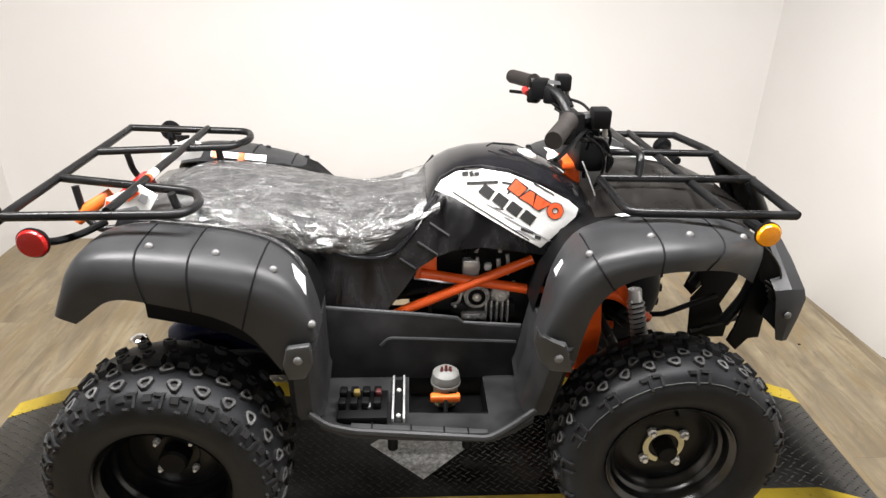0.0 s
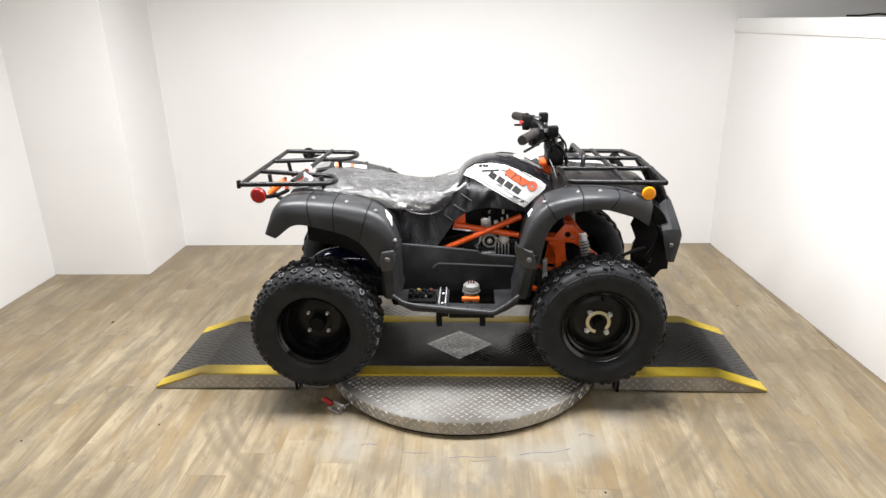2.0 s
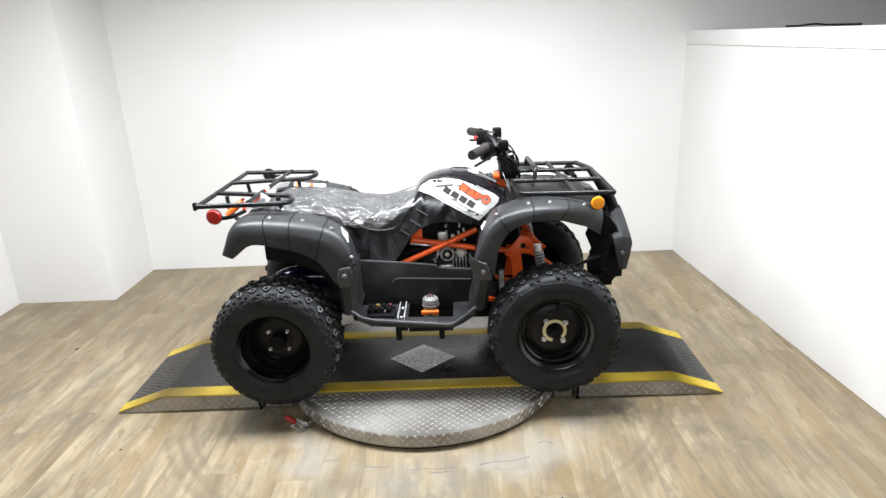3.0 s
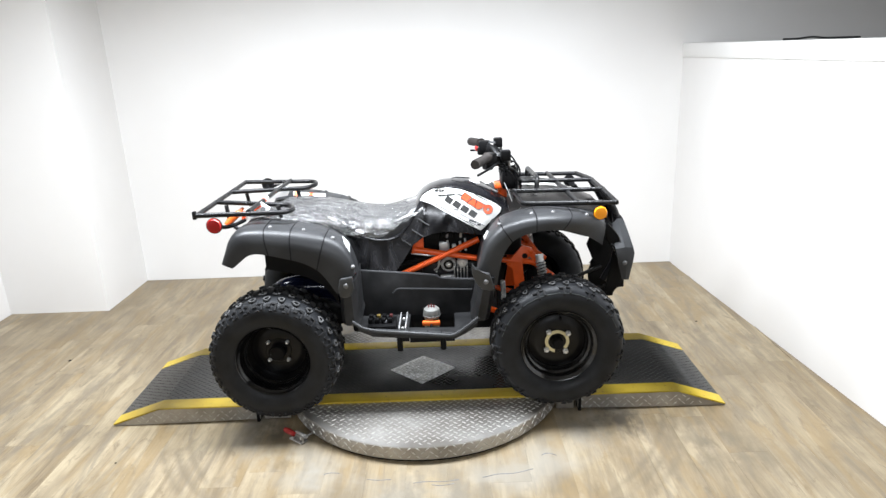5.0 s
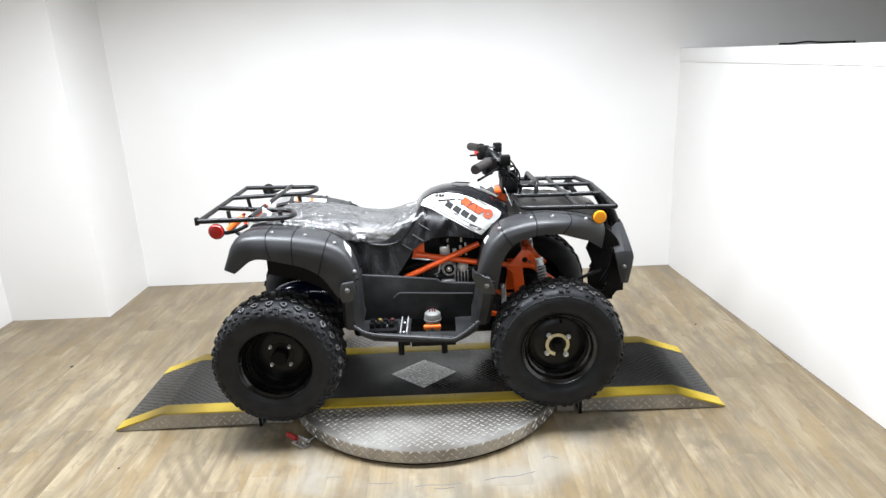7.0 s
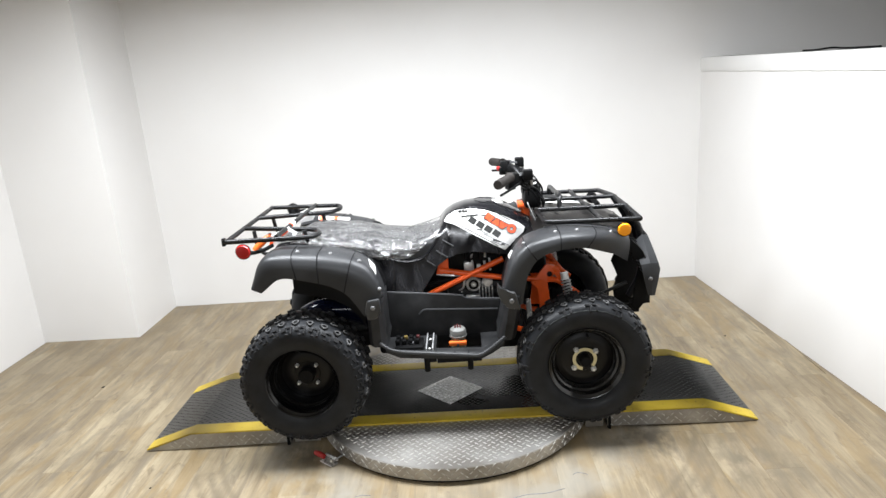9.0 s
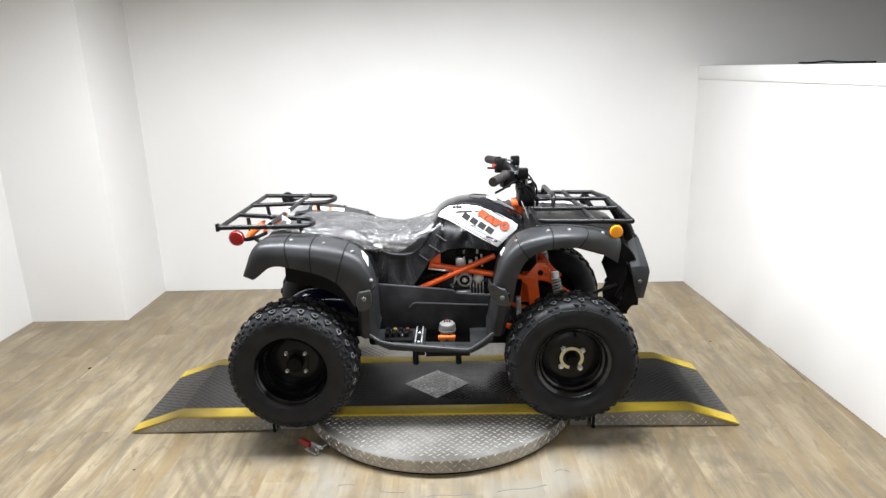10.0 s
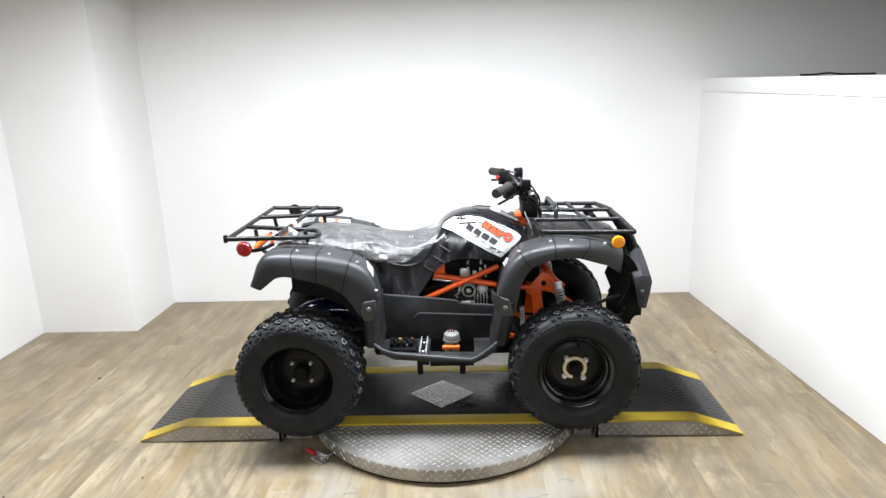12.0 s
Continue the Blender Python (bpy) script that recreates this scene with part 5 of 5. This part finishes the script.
for x, z0, z1, r in ((.135, .650, .705, .007), (.190, .655, .700, .006), (.212, .668, .712, .005)):
    part("intake_pipe", tube(BM(), [at(x, .13, z0), at(x + .003, .132, (z0 + z1) / 2), at(x, .128, z1)], r, 10), M_ALU, eng, "bare metal pipe")
part("clamp_ring", lathe(BM(), at(.138, .125, .602), (0, -1, 0), [(.038, 0), (.044, .002), (.044, .012), (.038, .014)], 28), M_ENGINE, eng, "black ring round the cover")
part("oil_line", tube(BM(), smooth_path([at(.075, .14, .575), at(.092, .15, .59), at(.10, .15, .622), at(.118, .145, .640)]), .004, 8), M_ALU, eng, "thin metal oil line")
part("spark_lead", tube(BM(), smooth_path([at(.13, .13, .70), at(.12, .15, .73), at(.16, .14, .755), at(.20, .10, .75)]), .005, 8), M_DARK, eng)
part("carburettor", box(BM(), at(.10, .14, .655), at(.14, .10, .70), .006), M_ALU, eng, "bare metal carburettor")
part("hose", tube(BM(), smooth_path([at(-.06, .15, .61), at(0, .16, .63), at(.06, .15, .632), at(.12, .12, .62)]), .009, 10), M_DARK, eng, "black rubber hose")
part("hose", tube(BM(), smooth_path([at(-.02, .14, .655), at(.05, .15, .648), at(.1, .14, .64)]), .005, 8), M_ALU, eng, "grey cable")
part("hose", tube(BM(), smooth_path([at(.24, .14, .74), at(.27, .15, .70), at(.29, .16, .64), at(.28, .16, .56)]), .007, 8), M_DARK, eng, "black rubber hose")
part("exhaust", tube(BM(), smooth_path([at(-.60, .19, .50), at(-.54, .19, .53), at(-.40, .18, .53), at(-.30, .17, .49)]), [.035] + [.055] * 17 + [.04], 24), M_NAVY, bike, "glossy dark exhaust cover")
part("axle", tube(BM(), [at(RX, -.42, RZ), at(RX, .42, RZ)], .02, 14), M_TUBE, bike, "black rear axle")
part("swingarm", box(BM(), at(-.58, .07, .30), at(-.22, -.07, .38), .02), M_DARK, bike, "black swingarm")
part("front_axle", tube(BM(), [at(FX, -.40, FZ), at(FX, .40, FZ)], .016, 12), M_TUBE, bike)
part("hitch_ball", lathe(BM(), at(-.785, .02, .355), (0, 0, 1), [(0, 0), (.014, 0), (.012, .014), (.022, .024), (.026, .038), (.022, .052), (.01, .06), (0, .062)], 24), M_CHROME, bike, "chrome tow ball")
part("hitch_plate", box(BM(), at(-.81, .05, .343), at(-.50, -.01, .355), .003), M_DARK, bike)
part("tail_light", box(BM(), at(-.735, .09, .825), at(-.70, -.09, .858), .01), M_REDLENS, bike, "red tail light")
part("tail_fairing", loft(BM(), [[at(x, v, z) for v, z in ((-.19, .82), (-.17, zt), (0, zt + .01), (.17, zt), (.19, .82))] for x, zt in ((-.70, .828), (-.66, .838), (-.60, .838), (-.52, .834))]), M_GLOSS, bike, "gloss black tail fairing", 40)
for s in (-1, 1):
    part("tail_graphic", slab(BM(), [at(-.722, .190, .842, s), at(-.705, .186, .888, s), at(-.628, .183, .918, s), at(-.592, .186, .893, s), at(-.612, .192, .860, s)], (0, s * .004, 0)), M_STICK, bike, "white and red tail sticker")
    for q, mt in ((((-.716, .845), (-.700, .845), (-.694, .880), (-.703, .884)), M_DECALO), (((-.672, .893), (-.640, .908), (-.628, .900), (-.655, .882)), M_DECALO), (((-.690, .862), (-.640, .872), (-.632, .862), (-.66, .856)), M_DECALG), (((-.625, .900), (-.610, .893), (-.618, .875), (-.634, .884)), M_DECALG)):
        part("tail_graphic", slab(BM(), [at(x, .197 - (z - .86) * .15, z, s) for x, z in q], (0, s * .002, 0)), mt, bike, "red and grey patch of the tail sticker")
    if s < 0:
        part("turn_signal", tube(BM(), [at(-.797, .156, .817, s), at(-.772, .145, .843, s), at(-.725, .115, .874, s)], [.011, .017, .011], 12), M_DIMORANGE, bike, "orange rear light strip")
        part("white_label", slab(BM(), [at(-.273, .352, .803, s), at(-.250, .36, .778, s), at(-.246, .385, .732, s), at(-.262, .372, .756, s)], (-.003, s * .004, .003)), M_STICK, bike, "white paper sticker")


for s in (-1, 1):
    part("white_label", slab(BM(), [at(.283, .335, .776, s), at(.299, .327, .797, s), at(.315, .345, .772, s), at(.296, .362, .738, s)], (-.003, s * .006, .003)), M_STICK, bike, "white paper sticker")

# racks
def bar(pts, parent, r=.0095, name="rack_bar", fillet=.03):
    return part(name, tube(BM(), rounded(pts, fillet), r, 12), M_TUBE, parent, "")


rack = part("rear_rack", tube(BM(), rounded([at(-.845, .335, .905), at(-.845, -.335, .905)], .02), .010, 12), M_TUBE, bike, "black tubular rear luggage rack")
for s in (-1, 1):
    bar([at(-.85, .335, .905, s), at(-.50, .315, .900, s), at(-.480, .25, .897, s), at(-.51, .175, .897, s), at(-.85, .10, .905, s)], rack, .010)
bar([at(-.62, -.32, .908), at(-.645, .322, .910)], rack, .0095)
part("tape", tube(BM(), [at(-.636, .110, .9093), at(-.6345, .072, .9092)], .0103, 12), M_STICK, rack, "white tape band")
part("tape", tube(BM(), [at(-.6365, .122, .9094), at(-.636, .111, .9093)], .0103, 12), M_DECALO, rack, "orange tape band")
for v in (-.12, .12):
    bar([at(-.79, v * 1.2, .90), at(-.782, v * 1.25, .83), at(-.752, v * 1.3, .795), at(-.69, v * 1.2, .80)], rack, .0085)
    bar([at(-.56, v * 1.6, .90), at(-.55, v * 1.5, .83)], rack)
part("rack_end", box(BM(), at(-.860, .345, .890), at(-.846, .325, .922), .003), M_TUBE, rack, "flat end plate")
part("rack_tab", slab(BM(), [at(-.70, -.27, .9), at(-.66, -.27, .9), at(-.67, -.27, .86), at(-.69, -.27, .86)], (0, .006, 0)), M_TUBE, rack)

rack = part("front_rack", tube(BM(), rounded([at(.812, .305, .888), at(.44, .300, .895), at(.428, .11, .902)], .035), .010, 12), M_TUBE, bike, "black tubular front luggage rack")
bar([at(.780, -.335, .886), at(.44, -.325, .895), at(.43, -.10, .902)], rack, .010)
bar([at(.812, .305, .888), at(.806, .11, .898), at(.806, -.15, .896), at(.780, -.335, .886)], rack, .011)
bar([at(.662, .305, .893), at(.637, -.335, .893)], rack, .010)
bar([at(.522, .105, .902), at(.530, .090, .956), at(.532, -.270, .935), at(.532, -.300, .895)], rack, .010)
for v in (-.105, .105):
    bar([at(.43, v, .905), at(.80, v, .900)], rack)
    bar([at(.80, v, .90), at(.862, v, .80), at(.885, v, .69), at(.865, v, .57), at(.82, v, .49)], rack, .016, "bumper_bar")
part("bumper_plate", loft(BM(), [[at(x, v, z) for v in (-w, -.05, .05, w)] for x, z, w in ((.806, .896, .12), (.842, .856, .115), (.882, .785, .11), (.912, .72, .12))], closed=False), M_COWL, rack, "black bumper brush guard")
for s in (-1, 1):
    # a flared wing: lit upper slope, upright side cheek, wrapped front
    rows = [[(.838, .14, .752), (.868, .13, .775), (.893, .125, .770), (.902, .05, .768)],
            [(.826, .22, .715), (.862, .215, .738), (.893, .21, .735), (.915, .06, .735)],
            [(.823, .285, .688), (.860, .290, .695), (.896, .283, .690), (.928, .07, .69)],
            [(.826, .292, .672), (.862, .298, .676), (.900, .290, .668), (.930, .07, .66)],
            [(.834, .295, .625), (.864, .302, .625), (.893, .292, .622), (.922, .08, .60)],
            [(.850, .297, .560), (.864, .300, .558), (.879, .294, .557), (.905, .09, .53)]]
    bm = loft(BM(), [[at(x, v, z, s) for x, v, z in row] for row in rows], closed=False)
    bmesh.ops.recalc_face_normals(bm, faces=bm.faces)
    bmesh.ops.solidify(bm, geom=bm.faces[:], thickness=.006)
    wing = part("bumper_wing", bm, M_PLASTIC, bike, "grey plastic bumper wing", 28)
    rivet(at(.858, .302, .632, s), (0, s, 0), wing, .009)
    brk = part("bumper_bracket", slab(BM(), [at(x, .145, z, s) for x, z in ((.81, .75), (.83, .77), (.88, .70), (.90, .60), (.90, .47), (.87, .47), (.845, .43), (.815, .46), (.83, .50), (.852, .636), (.815, .69))], (0, s * .008, 0), .002), M_DARK, bike, "black bumper bracket")
    part("bracket_cheek", slab(BM(), [at(x, .243, z, s) for x, z in ((.772, .800), (.800, .795), (.852, .715), (.846, .665), (.80, .70))], (0, s * .008, 0), .002), M_DARK, brk, "black bracket cheek")
    part("bracket_edge", tube(BM(), smooth_path([at(.776, .254, .800, s), at(.806, .256, .775, s), at(.838, .256, .735, s), at(.850, .256, .70, s)]), .0028, 6), M_GLOSS, brk, "glossy bracket edge")
    for k in range(4):
        part("vent_rib", tube(BM(), [at(.812 + .006 * k, .254, .700 - .014 * k, s), at(.842 + .002 * k, .258, .682 - .014 * k, s)], .003, 6), M_PLASTIC, brk, "moulded vent rib")
part("bumper_stay", slab(BM(), [at(x, -.02, z) for x, z in ((.769, .62), (.80, .70), (.90, .66), (.90, .559), (.862, .478), (.901, .409), (.898, .365), (.791, .363), (.777, .495), (.806, .533))], (0, -.01, 0), .002), M_DARK, bike, "black lower bumper stay")
part("tie_bar", tube(BM(), [at(.60, -.04, .428), at(.688, .02, .465), at(.833, .02, .526)], .008, 10), M_TUBE, bike, "black brace bar")
part("tie_bar", tube(BM(), [at(.78, .02, .408), at(.915, .02, .451)], .007, 10), M_TUBE, bike, "black brace bar")
part("nose", loft(BM(), [[at(x, v, z) for v, z in ((-w, z0), (-w, z1 - .02), (-w * .6, z1), (w * .6, z1), (w, z1 - .02), (w, z0))] for x, w, z0, z1 in ((.40, .20, .74, .86), (.48, .22, .76, .88), (.60, .22, .76, .878), (.72, .20, .72, .862), (.80, .16, .70, .83))]), M_COWL, bike, "satin black front cowl", 40)
part("skid_plate", slab(BM(), [at(.60, .11, .285), at(.72, .11, .33), at(.72, -.11, .33), at(.60, -.11, .285)], (0.01, 0, -0.01)), M_DARK, bike, "black skid plate")

# steering
part("steering_column", tube(BM(), [at(.396, 0, .80), at(.384, 0, .922)], .019, 14), M_ORANGE, bike, "orange steering column")
part("column_bracket", box(BM(), at(.352, .042, .903), at(.412, -.042, .922), .005), M_ORANGE, bike, "orange bracket")
hb = part("handlebar", tube(BM(), rounded([at(.262, .325, 1.066), at(.318, .20, 1.07), at(.36, .13, 1.058), at(.40, .05, .985), at(.40, -.05, .985), at(.36, -.13, 1.058), at(.318, -.20, 1.07), at(.262, -.325, 1.066)], .03), .011, 12), M_TUBE, bike, "black tubular handlebar")
part("bar_clamp", box(BM(), at(.375, .05, .955), at(.425, -.05, 1.0), .008), M_DARK, hb)
part("speedo_pod", box(BM(), at(.37, .05, .99), at(.43, -.05, 1.03), .012), M_DARK, hb)
for s in (-1, 1):
    ge = .340 if s < 0 else .318
    part("grip", tube(BM(), [at(.253 + (.340 - ge) * .5, ge, 1.065, s), at(.256 + (.340 - ge) * .5, ge - .006, 1.065, s), at(.308, .220, 1.069, s), at(.311, .212, 1.07, s)], [.018, .0195, .0185, .022], 18), M_GRIP, hb, "dark brown-grey rubber grip")
    part("switch_box", box(BM(), at(.325, .185, 1.06, s) - Vector((.020, .024, .028)), at(.325, .185, 1.06, s) + Vector((.020, .024, .024)), .006, Matrix.Rotation(radians(-25 * s), 4, "Z")), M_DARK, hb, "black switch housing")
    part("master_cylinder", box(BM(), at(.386, .19, 1.072, s) - Vector((.020, .022, .02)), at(.386, .19, 1.072, s) + Vector((.020, .022, .022)), .005), M_DARK, hb, "black fluid reservoir")
    part("brake_lever", tube(BM(), rounded([at(.36, .18, 1.045, s), at(.315, .25, 1.03, s), at(.265, .325, 1.02, s)], .02), .005, 8), M_DARK, hb, "black brake lever")
    part("cable", tube(BM(), smooth_path([at(.39, .15, 1.04, s), at(.43, .10, 1.03, s), at(.46, .05, .98, s), at(.45, .02, .90, s)]), .004, 8), M_DARK, hb)
    part("cable", tube(BM(), smooth_path([at(.36, .18, 1.03, s), at(.41, .13, .99, s), at(.44, .09, .93, s), at(.43, .06, .86, s)]), .0035, 8), M_DARK, hb)
for s in (-1, 1):
    part("throttle_housing", box(BM(), at(.352, .150, 1.045, s) - Vector((.022, .016, .020)), at(.352, .150, 1.045, s) + Vector((.022, .016, .020)), .006, Matrix.Rotation(radians(-25 * s), 4, "Z")), M_DARK, hb, "black control housing")
    part("lever_perch", tube(BM(), [at(.372, .168, 1.05, s), at(.392, .15, 1.04, s), at(.40, .13, 1.02, s)], .009, 8), M_DARK, hb)
    part("cable", tube(BM(), smooth_path([at(.35, .13, 1.03, s), at(.39, .10, 1.0, s), at(.40, .06, .95, s), at(.41, .03, .88, s)]), .0045, 8), M_DARK, hb)
part("kill_switch", tube(BM(), [at(.286, .214, 1.052, 1), at(.289, .205, 1.046, 1), at(.292, .192, 1.043, 1)], [.008, .011, .008], 12), M_REDP, hb, "red switch")
part("cable", tube(BM(), smooth_path([at(.385, .06, .95), at(.405, .10, .90), at(.435, .14, .82)]), .0019, 8), M_SPRING, hb, "pale cable")
flap = [[at(x + .012 * noise.noise(Vector((x * 30, v * 20, 0))), v, z + .008 * noise.noise(Vector((x * 40, v * 30, 3)))) for v in (.035, .01, -.02, -.045)] for x, z in ((.318, .930), (.338, .934), (.358, .918), (.372, .894))]
part("film_flap", loft(BM(), flap, closed=False), M_STICK, hb, "crumpled white protective paper below the bars")
part("wiring_boot", box(BM(), at(.378, .075, .905), at(.452, -.05, .985), .016), M_DARK, hb, "black wiring boot round the column", 30)
part("ignition_switch", tube(BM(), [at(.432, .062, .985), at(.425, .066, 1.012)], .014, 14), M_DARK, hb, "black ignition switch")
part("switch_ring", tube(BM(), [at(.425, .066, 1.012), at(.4245, .0665, 1.015)], .0095, 14), M_ZINC, hb)
for s in (-1, 1):
    part("lever_plate", loft(BM(), [[at(x, v + d, z, s) for d, z in ((-.016, 1.074), (-.006, 1.081), (.010, 1.080), (.018, 1.072))] for x, v in ((.300, .205), (.322, .195), (.352, .178), (.372, .165))], closed=False), M_CAP, hb, "grey lever perch plate")
    part("control_pod", box(BM(), at(.312, .196, 1.036, s) - Vector((.017, .020, .018)), at(.312, .196, 1.036, s) + Vector((.017, .020, .018)), .006, Matrix.Rotation(radians(-25 * s), 4, "Z")), M_DARK, hb, "black thumb control pod")
    part("mirror_boss", tube(BM(), [at(.400, .19, 1.05, s), at(.402, .19, 1.030, s)], .006, 10), M_STEEL, hb, "bare metal boss")
    for k, (x0, z0) in enumerate(((.372, 1.03), (.385, 1.02), (.362, 1.012))):
        part("cable", tube(BM(), smooth_path([at(x0, .15, z0, s), at(x0 + .04, .12 - .01 * k, z0 - .02, s), at(.448 + .006 * k, .08, .965 - .01 * k, s), at(.462, .05, .90, s)]), .0042, 8), M_TUBE, hb)

# ---- floor boards ----
def boards():
    w, L, rnd = 0.152, 1.22, random.Random(4)
    me = {}
    for i in range(31):
        x0 = -2.63 + i * w
        y = -1.9 - rnd.random() * L
        while y < BACK - 0.01:
            y0, y1 = max(y, -1.9), min(y + L, BACK - 0.004)
            x1 = x0 + w
            if y1 - y0 > 0.05 and x0 < right_x(y0):
                key = (round(y0, 3), round(y1, 3), i)
                bm = box(BM(), (x0 + .0001, y0 + .0001, -0.004), (min(x1, right_x(y1)) - .0001, y1 - .0001, 0.0), 0.0002, seg=1)
                m = bpy.data.meshes.new("plank")
                bm.to_mesh(m)
                bm.free()
                m.materials.append(M_PLANK)
                child(new("plank", m), FLOOR)
            y += L


boards()

for pts in (((.468, -.762), (.485, -.752), (.51, -.758), (.523, -.769)), ((-.019, -.903), (.03, -.897), (.09, -.900), (.148, -.892)), ((.234, -.884), (.29, -.868), (.35, -.866), (.423, -.844)), ((-.355, -.836), (-.33, -.828), (-.296, -.832)), ((-.19, -.872), (-.15, -.880), (-.10, -.878)), ((.05, -.915), (.08, -.922), (.13, -.913))):
    part("scuff_mark", tube(BM(), smooth_path([(x, y, 0.0) for x, y in pts]), .0016, 5), M_DECALG, FLOOR, "small grey scuff mark")

rnd = random.Random(11)
for k in range(26):
    x, y = rnd.uniform(-2.2, 2.2), rnd.uniform(-1.5, 1.2)
    if (Vector((x, y, 0)) - TC).length > 0.75 and not (RY0 - 0.05 < y < RY1 + 0.05) and x < right_x(y) - 0.1 and not (x < -1.95 and y > 0.8):
        r = rnd.uniform(0.004, 0.011)
        part("speck", lathe(BM(), (x, y, 0.0), (0, 0, 1), [(r, 0), (r * 0.8, 0.0012), (0, 0.0016)], 7), M_SHADE_SPECK, FLOOR, "dark speck of dirt")
